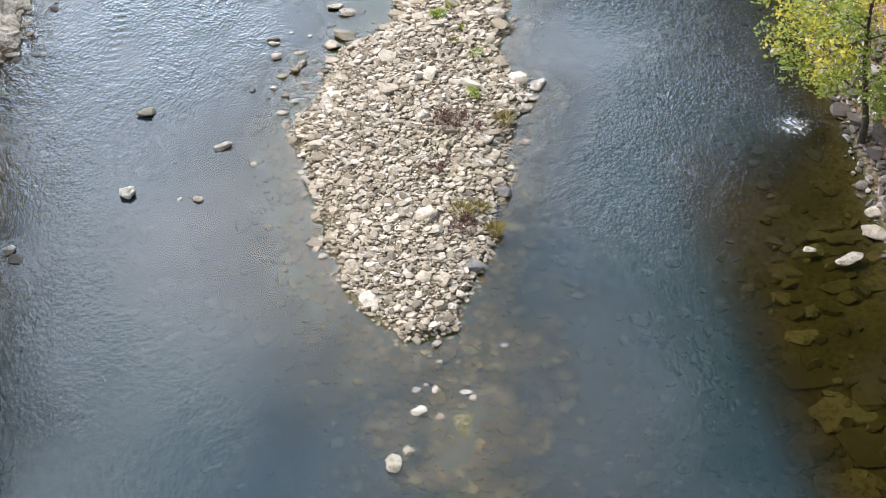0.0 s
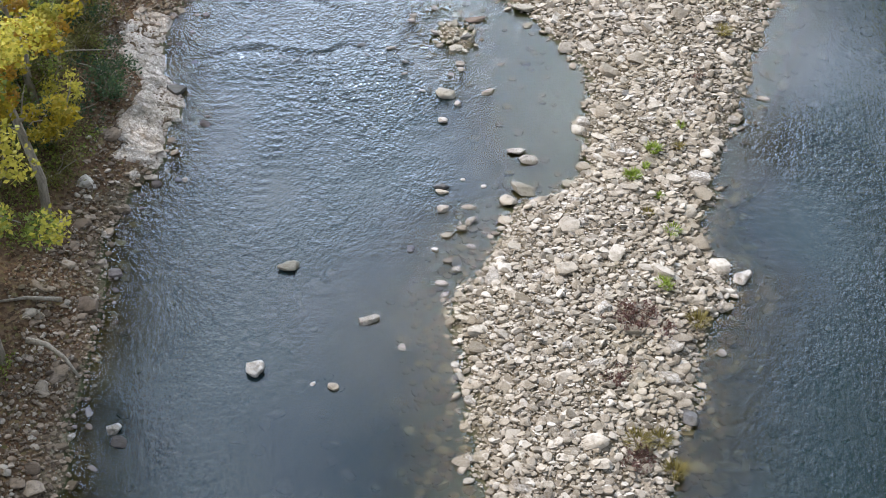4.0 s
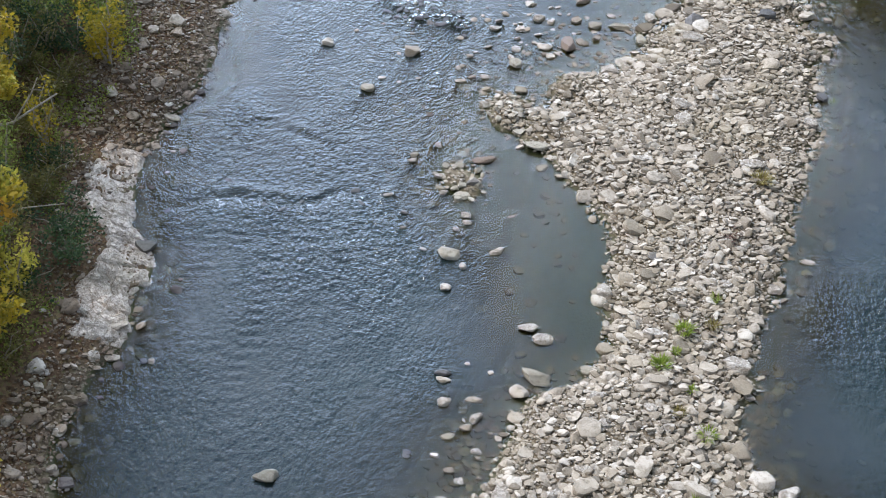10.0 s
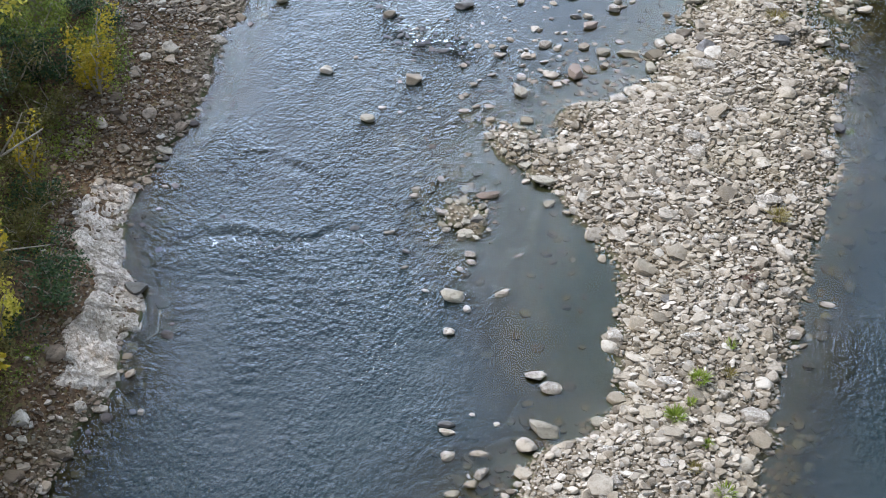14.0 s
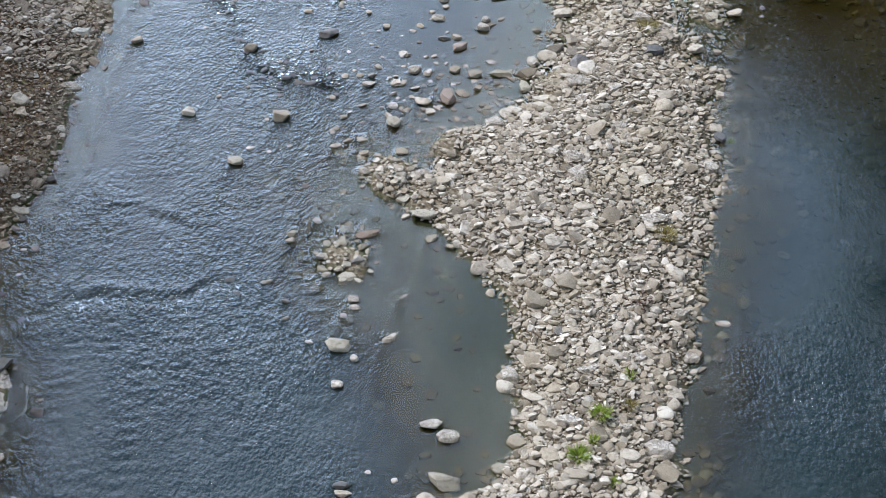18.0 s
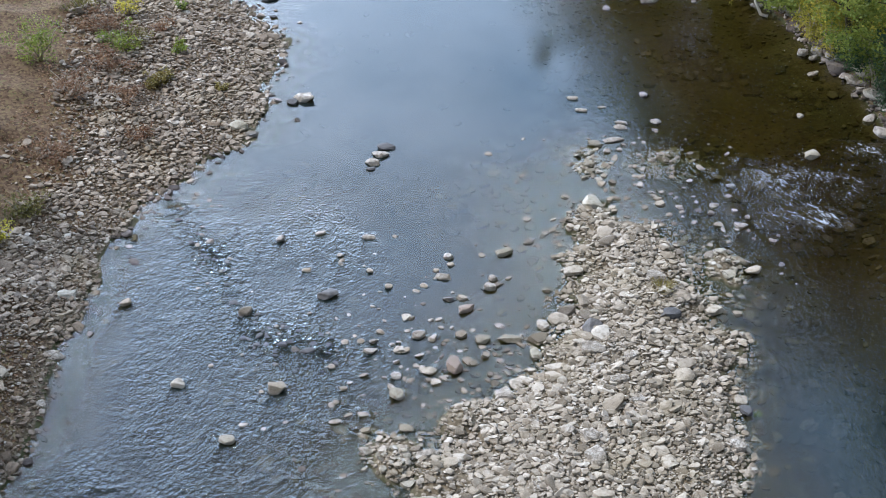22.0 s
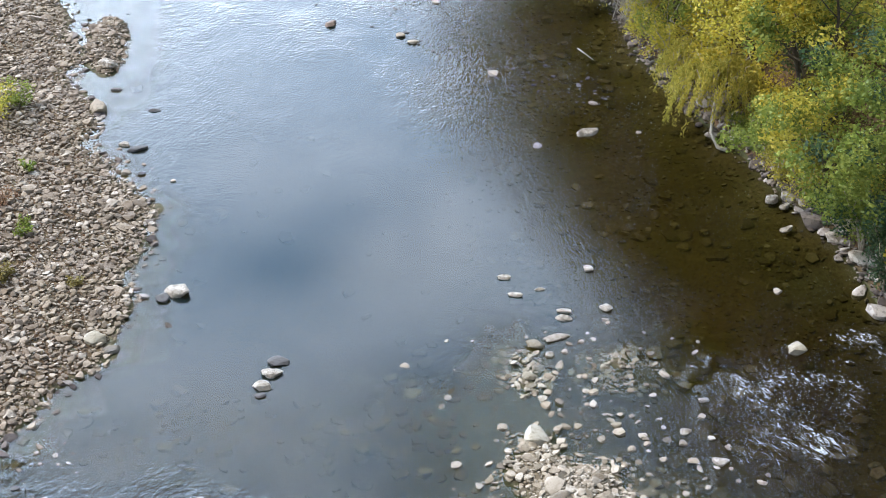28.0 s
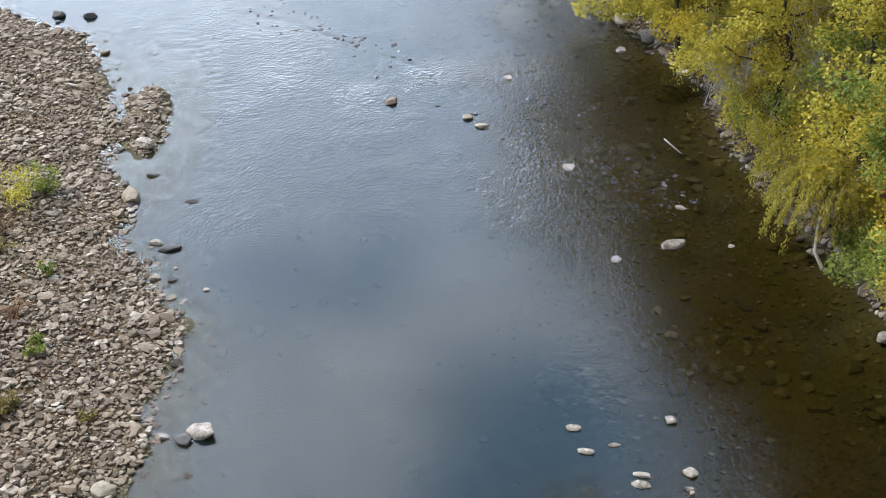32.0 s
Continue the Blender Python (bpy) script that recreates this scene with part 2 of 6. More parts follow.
def ground_material():
    m, n, l = material("river_ground")
    pos = n.new("ShaderNodeNewGeometry")
    p = pos.outputs["Position"]
    soil = n.new("ShaderNodeAttribute")
    soil.attribute_name = "soil"
    wet = n.new("ShaderNodeAttribute")
    wet.attribute_name = "depth"
    fine = noise_node(n, l, 11.0, 6.0, 0.7, p)
    broad = noise_node(n, l, 0.6, 4.0, 0.6, p)
    cells = n.new("ShaderNodeTexVoronoi")
    cells.inputs["Scale"].default_value = 13.0
    l.new(p, cells.inputs["Vector"])
    gravel = ramp(n, [(0.0, (0.09, 0.07, 0.046)), (0.4, (0.17, 0.135, 0.092)), (0.7, (0.25, 0.205, 0.145)), (1.0, (0.38, 0.33, 0.255))])
    l.new(cells.outputs["Color"], gravel.inputs["Fac"])
    litter = ramp(n, [(0.0, (0.05, 0.032, 0.019)), (0.35, (0.12, 0.072, 0.042)), (0.6, (0.18, 0.115, 0.07)), (0.8, (0.20, 0.145, 0.07)), (1.0, (0.10, 0.11, 0.035))])
    l.new(cells.outputs["Color"], litter.inputs["Fac"])
    silt = ramp(n, [(0.3, (0.075, 0.056, 0.024)), (0.55, (0.145, 0.11, 0.047)), (0.75, (0.23, 0.18, 0.085))])
    both = math_node(n, l, "ADD", math_node(n, l, "MULTIPLY", fine.outputs["Fac"], 0.45), math_node(n, l, "MULTIPLY", broad.outputs["Fac"], 0.55))
    l.new(both, silt.inputs["Fac"])
    # Olive-tan noise patches in the bed colour imitate gaps in the sky's reflection.
    gap_noise = noise_node(n, l, 0.33, 5.0, 0.62, p)
    sheen_gap = math_node(n, l, "MULTIPLY", math_node(n, l, "SUBTRACT", gap_noise.outputs["Fac"], 0.5, True), 6.0, True)
    bed = mix_rgb(n, l, sheen_gap, silt.outputs["Color"], mix_rgb(n, l, fine.outputs["Fac"], (0.11, 0.092, 0.042), (0.19, 0.162, 0.085)))
    pebble = ramp(n, [(0.0, (0.35, 0.34, 0.32)), (0.5, (0.85, 0.84, 0.82)), (1.0, (1.0, 1.0, 1.0))])
    l.new(cells.outputs["Color"], pebble.inputs["Fac"])
    bed = mix_rgb(n, l, 0.85, bed, pebble.outputs["Color"], "MULTIPLY")
    c = mix_rgb(n, l, soil.outputs["Fac"], gravel.outputs["Color"], litter.outputs["Color"])
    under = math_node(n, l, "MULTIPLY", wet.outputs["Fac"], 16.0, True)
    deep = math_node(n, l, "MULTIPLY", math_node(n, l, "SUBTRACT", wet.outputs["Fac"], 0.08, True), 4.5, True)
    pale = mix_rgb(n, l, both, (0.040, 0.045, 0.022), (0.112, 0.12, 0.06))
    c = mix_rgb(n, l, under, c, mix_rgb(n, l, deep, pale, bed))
    c = mix_rgb(n, l, math_node(n, l, "MULTIPLY", fine.outputs["Fac"], 0.5), c, (0.25, 0.22, 0.18), "MULTIPLY")
    principled(n, l, c, 0.95, fine.outputs["Fac"], 0.6, 0.05, 0.15)
    return m


GROUND = ground_material()


def water_material():
    """Shallow, slightly turbid river water: the bed shows through, the sky reflects, foam where it breaks."""
    m, n, l = material("river_water")
    pos = n.new("ShaderNodeNewGeometry")
    p = pos.outputs["Position"]
    depth = n.new("ShaderNodeAttribute")
    depth.attribute_name = "depth"
    rough = n.new("ShaderNodeAttribute")
    rough.attribute_name = "chop"
    foam = n.new("ShaderNodeAttribute")
    foam.attribute_name = "foam"
    stretch = n.new("ShaderNodeMapping")
    stretch.inputs["Scale"].default_value = (1.75, 1.1, 1.0)
    l.new(p, stretch.inputs["Vector"])
    ripple = noise_node(n, l, 3.4, 1.5, 0.5, stretch.outputs["Vector"])
    fine = noise_node(n, l, 7.5, 1.0, 0.5, stretch.outputs["Vector"])
    tiny = noise_node(n, l, 16.0, 1.0, 0.5, stretch.outputs["Vector"])
    height = math_node(n, l, "ADD", math_node(n, l, "MULTIPLY", ripple.outputs["Fac"], 0.5), math_node(n, l, "MULTIPLY", fine.outputs["Fac"], 0.5))
    height = math_node(n, l, "ADD", height, math_node(n, l, "MULTIPLY", tiny.outputs["Fac"], 0.13))
    height = math_node(n, l, "MULTIPLY", height, rough.outputs["Fac"])
    bump = n.new("ShaderNodeBump")
    bump.inputs["Strength"].default_value = 1.0
    bump.inputs["Distance"].default_value = 0.25
    l.new(height, bump.inputs["Height"])
    clear = n.new("ShaderNodeBsdfTransparent")
    hue = ramp(n, [(0.0, (0.95, 0.95, 0.93)), (0.12, (0.70, 0.73, 0.60)), (0.28, (0.49, 0.50, 0.33)), (0.6, (0.46, 0.41, 0.27))])
    l.new(depth.outputs["Fac"], hue.inputs["Fac"])
    l.new(hue.outputs["Color"], clear.inputs["Color"])
    murk = n.new("ShaderNodeBsdfDiffuse")
    # Murk turns brown and clearer at the right bank, tree shade painted into it.
    stain_shade = n.new("ShaderNodeAttribute")
    stain_shade.attribute_name = "stain_shade"
    l.new(mix_rgb(n, l, stain_shade.outputs["Fac"], (0.0125, 0.0265, 0.0315), (0.016, 0.0125, 0.0055)), murk.inputs["Color"])
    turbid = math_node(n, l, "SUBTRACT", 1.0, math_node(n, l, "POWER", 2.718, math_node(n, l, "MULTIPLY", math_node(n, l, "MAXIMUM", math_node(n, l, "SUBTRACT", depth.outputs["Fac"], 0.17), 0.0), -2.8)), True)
    turbid = math_node(n, l, "MULTIPLY", turbid, math_node(n, l, "SUBTRACT", 1.0, math_node(n, l, "MULTIPLY", stain_shade.outputs["Fac"], 0.88)))
    body = n.new("ShaderNodeMixShader")
    l.new(turbid, body.inputs["Fac"])
    l.new(clear.outputs["BSDF"], body.inputs[1])
    l.new(murk.outputs["BSDF"], body.inputs[2])
    gloss = n.new("ShaderNodeBsdfGlossy")
    gloss.inputs["Roughness"].default_value = 0.05
    l.new(bump.outputs["Normal"], gloss.inputs["Normal"])
    fres = n.new("ShaderNodeFresnel")
    fres.inputs["IOR"].default_value = 1.37
    l.new(bump.outputs["Normal"], fres.inputs["Normal"])
    top = n.new("ShaderNodeMixShader")
    l.new(fres.outputs["Fac"], top.inputs["Fac"])
    l.new(body.outputs["Shader"], top.inputs[1])
    l.new(gloss.outputs["BSDF"], top.inputs[2])
    fleck = n.new("ShaderNodeMapping")
    fleck.vector_type = "TEXTURE"
    fleck.inputs["Scale"].default_value = (0.2, 0.42, 1.0)
    fleck.inputs["Rotation"].default_value = (0, 0, 0.53)
    l.new(p, fleck.inputs["Vector"])
    fnoise = noise_node(n, l, 1.5, 8.0, 0.68, fleck.outputs["Vector"])
    fnoise.inputs["Distortion"].default_value = 1.6
    ffac = math_node(n, l, "SUBTRACT", math_node(n, l, "ADD", fnoise.outputs["Fac"], math_node(n, l, "MULTIPLY", foam.outputs["Fac"], 0.36)), 0.765)
    ffac = math_node(n, l, "MULTIPLY", math_node(n, l, "MULTIPLY", ffac, 5.0, True), 0.85)
    white = n.new("ShaderNodeBsdfDiffuse")
    white.inputs["Color"].default_value = (0.75, 0.78, 0.80, 1)
    final = n.new("ShaderNodeMixShader")
    l.new(ffac, final.inputs["Fac"])
    l.new(top.outputs["Shader"], final.inputs[1])
    l.new(white.outputs["BSDF"], final.inputs[2])
    o = n.new("ShaderNodeOutputMaterial")
    l.new(final.outputs["Shader"], o.inputs["Surface"])
    return m


WATER = water_material()


def leaf_material(name, stops):
    m, n, l = material(name)
    geo = n.new("ShaderNodeNewGeometry")
    tone = ramp(n, stops)
    broad = noise_node(n, l, 0.8, 3.0, 0.6, geo.outputs["Position"])
    mixv = math_node(n, l, "ADD", math_node(n, l, "MULTIPLY", geo.outputs["Random Per Island"], 0.6), math_node(n, l, "MULTIPLY", math_node(n, l, "SUBTRACT", broad.outputs["Fac"], 0.3), 1.0), True)
    l.new(mixv, tone.inputs["Fac"])
    d = n.new("ShaderNodeBsdfPrincipled")
    d.inputs["Roughness"].default_value = 0.6
    d.inputs["Specular IOR Level"].default_value = 0.3
    l.new(tone.outputs["Color"], d.inputs["Base Color"])
    tr = n.new("ShaderNodeBsdfTranslucent")
    l.new(tone.outputs["Color"], tr.inputs["Color"])
    mx = n.new("ShaderNodeMixShader")
    mx.inputs["Fac"].default_value = 0.48
    l.new(d.outputs["BSDF"], mx.inputs[1])
    l.new(tr.outputs["BSDF"], mx.inputs[2])
    o = n.new("ShaderNodeOutputMaterial")
    l.new(mx.outputs["Shader"], o.inputs["Surface"])
    return m


LEAF = {
    "green": leaf_material("green_leaves", [(0.0, (0.08, 0.12, 0.024)), (0.5, (0.20, 0.25, 0.048)), (1.0, (0.38, 0.39, 0.08))]),
    "dark": leaf_material("dark_green_leaves", [(0.0, (0.02, 0.045, 0.022)), (0.5, (0.045, 0.085, 0.04)), (1.0, (0.10, 0.15, 0.05))]),
    "lime": leaf_material("yellow_green_leaves", [(0.0, (0.20, 0.21, 0.034)), (0.5, (0.48, 0.42, 0.062)), (1.0, (0.70, 0.57, 0.11))]),
    "yellow": leaf_material("yellow_autumn_leaves", [(0.0, (0.14, 0.14, 0.015)), (0.5, (0.36, 0.28, 0.025)), (1.0, (0.58, 0.40, 0.035))]),
    "orange": leaf_material("orange_autumn_leaves", [(0.0, (0.16, 0.10, 0.015)), (0.5, (0.38, 0.22, 0.025)), (1.0, (0.55, 0.30, 0.04))]),
    "willow": leaf_material("willow_leaves", [(0.0, (0.18, 0.18, 0.035)), (0.5, (0.38, 0.34, 0.062)), (1.0, (0.58, 0.47, 0.10))]),
    "dry": leaf_material("dry_brown_leaves", [(0.0, (0.10, 0.05, 0.03)), (0.45, (0.21, 0.115, 0.068)), (0.8, (0.33, 0.21, 0.125)), (1.0, (0.46, 0.34, 0.25))]),
    "olive": leaf_material("olive_brown_leaves", [(0.0, (0.06, 0.058, 0.018)), (0.5, (0.155, 0.14, 0.045)), (1.0, (0.28, 0.235, 0.085))]),
    "grass": leaf_material("river_grass", [(0.0, (0.11, 0.16, 0.022)), (0.5, (0.24, 0.31, 0.045)), (1.0, (0.38, 0.43, 0.09))]),
    "straw": leaf_material("straw_grass", [(0.0, (0.12, 0.10, 0.03)), (0.5, (0.24, 0.19, 0.06)), (1.0, (0.38, 0.32, 0.12))]),
    "red": leaf_material("reddish_brown_stems", [(0.0, (0.06, 0.028, 0.024)), (0.5, (0.13, 0.065, 0.055)), (1.0, (0.20, 0.12, 0.09))]),
}


def bark_material(name, a, b):
    m, n, l = material(name)
    geo = n.new("ShaderNodeNewGeometry")
    mp = n.new("ShaderNodeMapping")
    mp.inputs["Scale"].default_value = (6.0, 6.0, 1.4)
    l.new(geo.outputs["Position"], mp.inputs["Vector"])
    g = noise_node(n, l, 4.0, 6.0, 0.7, mp.outputs["Vector"])
    r = ramp(n, [(0.3, a), (0.7, b)])
    l.new(g.outputs["Fac"], r.inputs["Fac"])
    principled(n, l, r.outputs["Color"], 0.9, g.outputs["Fac"], 0.8, 0.03, 0.2)
    return m


BARK = bark_material("grey_brown_bark", (0.20, 0.165, 0.125), (0.46, 0.40, 0.32))
BARK_DARK = bark_material("dark_bark", (0.035, 0.028, 0.02), (0.10, 0.08, 0.06))
DRIFT = bark_material("bleached_wood", (0.30, 0.27, 0.23), (0.55, 0.52, 0.47))

# ---- plan: the shore lines and the bar, by the distance along the river ----
LEFT_Y = [-60, 10, 19, 21.5, 22.3, 23.7, 25.4, 27, 28.6, 30, 31, 32.5, 33.8, 34.9, 35.4, 36.2, 37.3, 38.8, 40.1, 41.6, 43.1, 44.6, 47, 48.1, 49.1, 50.6, 51.9, 53.9, 54.5, 55.7, 56.3, 57.4, 58.3, 59.7, 61.3, 63.2, 64.7, 66.1, 67.3, 69, 71.4, 73.3, 76.2, 78.5, 80.9, 82, 86, 140]
LEFT_X = [-11, -8.6, -7.7, -7.55, -7.3, -6.9, -7.15, -7.05, -7.0, -7.4, -7.35, -7.05, -6.45, -6.7, -6.25, -6.3, -7.0, -7.25, -7.2, -6.7, -6.2, -6.05, -6.0, -5.55, -5.4, -5.5, -4.9, -3.9, -2.95, -2.7, -1.5, -1.4, -0.8, -1.0, -0.5, -0.3, -0.75, -1.2, -2.2, -2.0, -2.8, -2.6, -3.2, -3.7, -4.4, -6.5, -10, -16]
RIGHT_Y = [-60, 10, 20, 23, 25.5, 30, 40, 47, 50, 55, 58, 60, 63, 66, 70, 74, 78, 80, 90, 140]
RIGHT_X = [16, 14.4, 14.0, 14.1, 14.5, 15.0, 16.5, 17.8, 18.1, 18.3, 18.4, 18.0, 17.5, 16.8, 16.2, 16.4, 15.3, 14.7, 13.0, 8.0]
BAR_Y = [21.0, 21.5, 22.2, 23.6, 24.6, 25.6, 26.5, 27.2, 28.2, 28.9, 29.5, 30.3, 31.2, 31.8, 32.15, 32.45, 33.2, 34, 35.2, 36, 37.2, 38.4, 39.3, 40.1, 40.9, 41.7, 42.9, 43.4, 43.9, 44.4, 45.4, 46.7, 47.5, 48.6, 49.4, 50.1, 50.8, 51.5]
BAR_L = [2.3, 2.0, 1.5, 1.15, 1.05, 0.9, 1.0, 0.9, 0.7, 0.75, 1.15, 1.55, 1.9, 2.05, 2.4, 3.5, 3.8, 4.05, 3.95, 4.25, 4.15, 3.85, 3.3, 2.9, 2.1, 1.7, 2.1, 3.3, 4.5, 5.2, 6.0, 6.4, 7.0, 7.4, 7.4, 7.5, 7.7, 8.3]
BAR_R = [3.4, 3.8, 4.15, 4.75, 5.15, 5.5, 5.6, 5.95, 6.3, 6.8, 6.95, 6.4, 6.45, 6.55, 6.65, 6.8, 7.0, 7.3, 7.75, 8.1, 8.45, 8.85, 9.2, 9.5, 9.75, 9.9, 10.2, 10.4, 10.4, 10.5, 10.6, 10.6, 10.4, 10.2, 10.0, 9.8, 9.4, 8.9]

_rng = np.random.default_rng(7)
_tab = _rng.random((256, 256))


def value_noise(x, y):
    """Smooth noise in 0..1 over the plan."""
    xi, yi = np.floor(x).astype(int), np.floor(y).astype(int)
    fx, fy = x - xi, y - yi
    fx, fy = fx * fx * (3 - 2 * fx), fy * fy * (3 - 2 * fy)
    a, b = _tab[xi % 256, yi % 256], _tab[(xi + 1) % 256, yi % 256]
    c, d = _tab[xi % 256, (yi + 1) % 256], _tab[(xi + 1) % 256, (yi + 1) % 256]
    return (a * (1 - fx) + b * fx) * (1 - fy) + (c * (1 - fx) + d * fx) * fy


def bar_in(x, y):
    """Metres inside the gravel bar (negative outside)."""
    along = np.minimum(y - 21.0, 51.5 - y)
    side = np.minimum(x - np.interp(y, BAR_Y, BAR_L), np.interp(y, BAR_Y, BAR_R) - x)
    side = side + 0.4 * (value_noise(x * 1.7 + 13, y * 1.7) - 0.5) + 0.9 * np.clip((y - 41) / 3, 0, 1) * (value_noise(x * 1.1 + 5, y * 1.3 + 8) - 0.55)
    return np.where(along < 0, np.minimum(side, along), side)


# Small shoals: x, y, half-width, half-length, height over the water
SHOALS = [(0.85, 39.2, 0.8, 1.25, 0.03), (-1.75, 74.3, 0.75, 2.2, 0.14), (11.0, 54.0, 1.3, 1.0, -0.06), (8.7, 54.2, 0.9, 1.3, -0.07), (1.9, 41.9, 0.9, 0.9, 0.06), (11.2, 48.4, 0.9, 1.6, 0.02), (3.2, 18.4, 2.2, 5.2, -0.17), (4.6, 20.6, 1.7, 3.0, -0.2)]


def height(x, y):
    """The ground's height over the river's water level."""
    dl = np.interp(y, LEFT_Y, LEFT_X) - x + np.clip((y - 46) / 4, 0.3, 1) * (0.9 * (value_noise(x * 0.9 + 71, y * 0.9) - 0.5) + 0.5 * (value_noise(x * 2.6 + 7, y * 2.6) - 0.5))
    dr = x - np.interp(y, RIGHT_Y, RIGHT_X)
    db = bar_in(x, y)
    n = value_noise(x * 1.3 + 11, y * 1.3 + 5) - 0.5
    gravelly = np.clip((y - 47) / 5, 0, 1)
    steep = 0.30 * dl + 0.05 * np.maximum(dl - 2.2, 0) ** 1.5
    flat = 0.10 * dl + 0.006 * np.maximum(dl, 0) ** 2
    left = np.minimum(steep * (1 - gravelly) + flat * gravelly, 3.0 + 0.02 * dl)
    right = np.minimum(0.45 * dr + 0.10 * np.maximum(dr, 0) ** 1.5, 4.0 + 0.02 * dr)
    bar = np.where(db > 0, 0.42 * (1 - np.exp(-np.maximum(db, 0) / 1.1)), np.where((x > 5) & (y < 46), 0.26, 0.16) * db)
    low = np.exp(-(((x - 3.4) / 2.4) ** 2 + ((y - 42.9) / 1.7) ** 2))
    bar = bar - low * (0.30 + 0.45 * (value_noise(x * 1.4 + 8, y * 1.4) - 0.5)) * (db > -0.6)
    for sx, sy, a, b, top in SHOALS:
        bar = np.maximum(bar, top + 0.12 - 0.28 * (np.hypot((x - sx) / a, (y - sy) / b) + 0.8 * (value_noise(x * 2.1 + 3, y * 2.1) - 0.5)))
    under = np.where(dl < 0, np.maximum(0.45 * dl, -0.75), left)
    under_r = np.where(dr < 0, np.maximum((0.10 + 0.07 * np.clip((y - 46) / 6, 0, 1)) * dr, -0.62), right)
    under_r = under_r - np.where(dr < 0, 0.12 * np.clip(-dr / 0.5, 0, 1), 0)
    h = np.maximum(np.maximum(np.maximum(under, under_r), bar), -0.85)
    shallow = 0.22 * np.exp(-(((y - 44.5) / 6.0) ** 2)) + 0.25 * np.exp(-(((y - 53) / 3.0) ** 2))
    h = np.where(h < 0, h * (1 - 0.35 * np.clip((y - 54) / 5, 0, 1)), h)
    h = np.where(h < 0, h * (1 - shallow * 2.2 * (x < 9)), h)
    h = np.where(h < 0, h * (1 - 0.72 * np.exp(-(((x - 2.6) / 1.9) ** 2 + ((y - 36.2) / 3.2) ** 2))), h)
    return h + n * (0.05 + 0.05 * (h > 0.5)) + (value_noise(x * 0.35, y * 0.35) - 0.5) * 0.15 * (h < -0.25)


# ---- boulders: x, y, width, depth, tone ----
STONES_A = [
    (1.76, 17.56, 0.34, 0.43, "t"), (2.10, 17.87, 0.21, 0.26, "t"), (2.46, 18.86, 0.34, 0.26, "t"), (3.52, 19.23, 0.28, 0.13, "w"), (2.49, 19.44, 0.19, 0.15, "w"), (2.71, 19.56, 0.14, 0.09, "w"),
    (-7.60, 19.84, 0.49, 0.22, "w"), (4.56, 20.43, 0.17, 0.11, "w"), (3.60, 21.64, 0.32, 0.23, "w"), (12.94, 21.89, 0.68, 0.31, "w"), (12.13, 22.33, 0.33, 0.20, "w"), (13.87, 22.63, 0.64, 0.48, "w"),
    (4.24, 22.88, 0.61, 0.43, "d"), (-7.16, 23.00, 0.39, 0.21, "w"), (14.09, 23.32, 0.42, 0.37, "w"), (2.00, 23.42, 0.43, 0.22, "w"), (14.31, 24.31, 0.35, 0.18, "w"), (1.02, 24.35, 0.34, 0.18, "w"),
    (-7.78, 24.66, 0.19, 0.11, "w"), (3.04, 24.69, 0.26, 0.28, "w"), (-7.09, 24.91, 0.16, 0.20, "w"), (-6.25, 25.10, 0.30, 0.29, "w"),
]
STONES_B = [
    (5.45, 25.41, 0.35, 0.52, "d"), (0.97, 25.87, 0.27, 0.25, "w"), (-1.88, 26.25, 0.24, 0.22, "g"), (1.03, 26.28, 0.49, 0.32, "g"), (-2.32, 26.35, 0.12, 0.11, "g"), (5.11, 26.36, 0.52, 0.36, "w"),
    (0.71, 26.54, 0.22, 0.19, "d"), (3.59, 26.59, 0.50, 0.34, "w"), (-3.55, 26.75, 0.39, 0.51, "w"), (6.37, 27.24, 0.21, 0.20, "w"), (1.15, 27.24, 0.39, 0.32, "g"), (-0.48, 27.40, 0.18, 0.17, "g"),
    (3.92, 28.19, 0.33, 0.37, "w"), (-1.21, 28.20, 0.47, 0.28, "w"), (6.61, 28.65, 0.31, 0.39, "w"), (5.96, 28.65, 0.53, 0.34, "g"), (0.43, 29.01, 0.19, 0.12, "w"), (6.79, 29.09, 0.34, 0.23, "g"),
    (1.51, 29.36, 0.41, 0.56, "w"), (0.38, 29.37, 0.33, 0.15, "g"), (7.17, 29.58, 0.39, 0.53, "w"), (0.73, 29.82, 0.14, 0.20, "w"),
]
STONES_C = [
    (6.66, 29.84, 0.49, 0.51, "g"), (-3.12, 29.88, 0.46, 0.34, "t"), (13.92, 30.08, 0.39, 0.21, "w"), (-0.35, 30.45, 0.18, 0.14, "d"), (-0.34, 30.55, 0.17, 0.13, "d"), (-7.40, 30.93, 0.15, 0.18, "w"),
    (-7.49, 30.95, 0.18, 0.20, "w"), (0.48, 30.96, 0.30, 0.18, "t"), (0.84, 31.18, 0.25, 0.19, "g"), (1.05, 31.47, 0.23, 0.34, "w"), (0.39, 31.90, 0.28, 0.30, "w"), (1.02, 31.98, 0.36, 0.16, "g"),
    (6.78, 32.10, 0.23, 0.17, "w"), (1.96, 32.16, 0.43, 0.37, "g"), (-8.00, 32.33, 0.26, 0.21, "w"), (-6.86, 32.41, 0.13, 0.12, "d"), (0.38, 32.51, 0.33, 0.15, "g"), (2.34, 32.56, 0.62, 0.41, "t"),
    (3.86, 32.56, 0.34, 0.33, "g"), (0.36, 32.71, 0.36, 0.16, "d"), (3.49, 32.82, 0.44, 0.31, "t"), (6.59, 32.88, 0.58, 0.44, "w"),
]
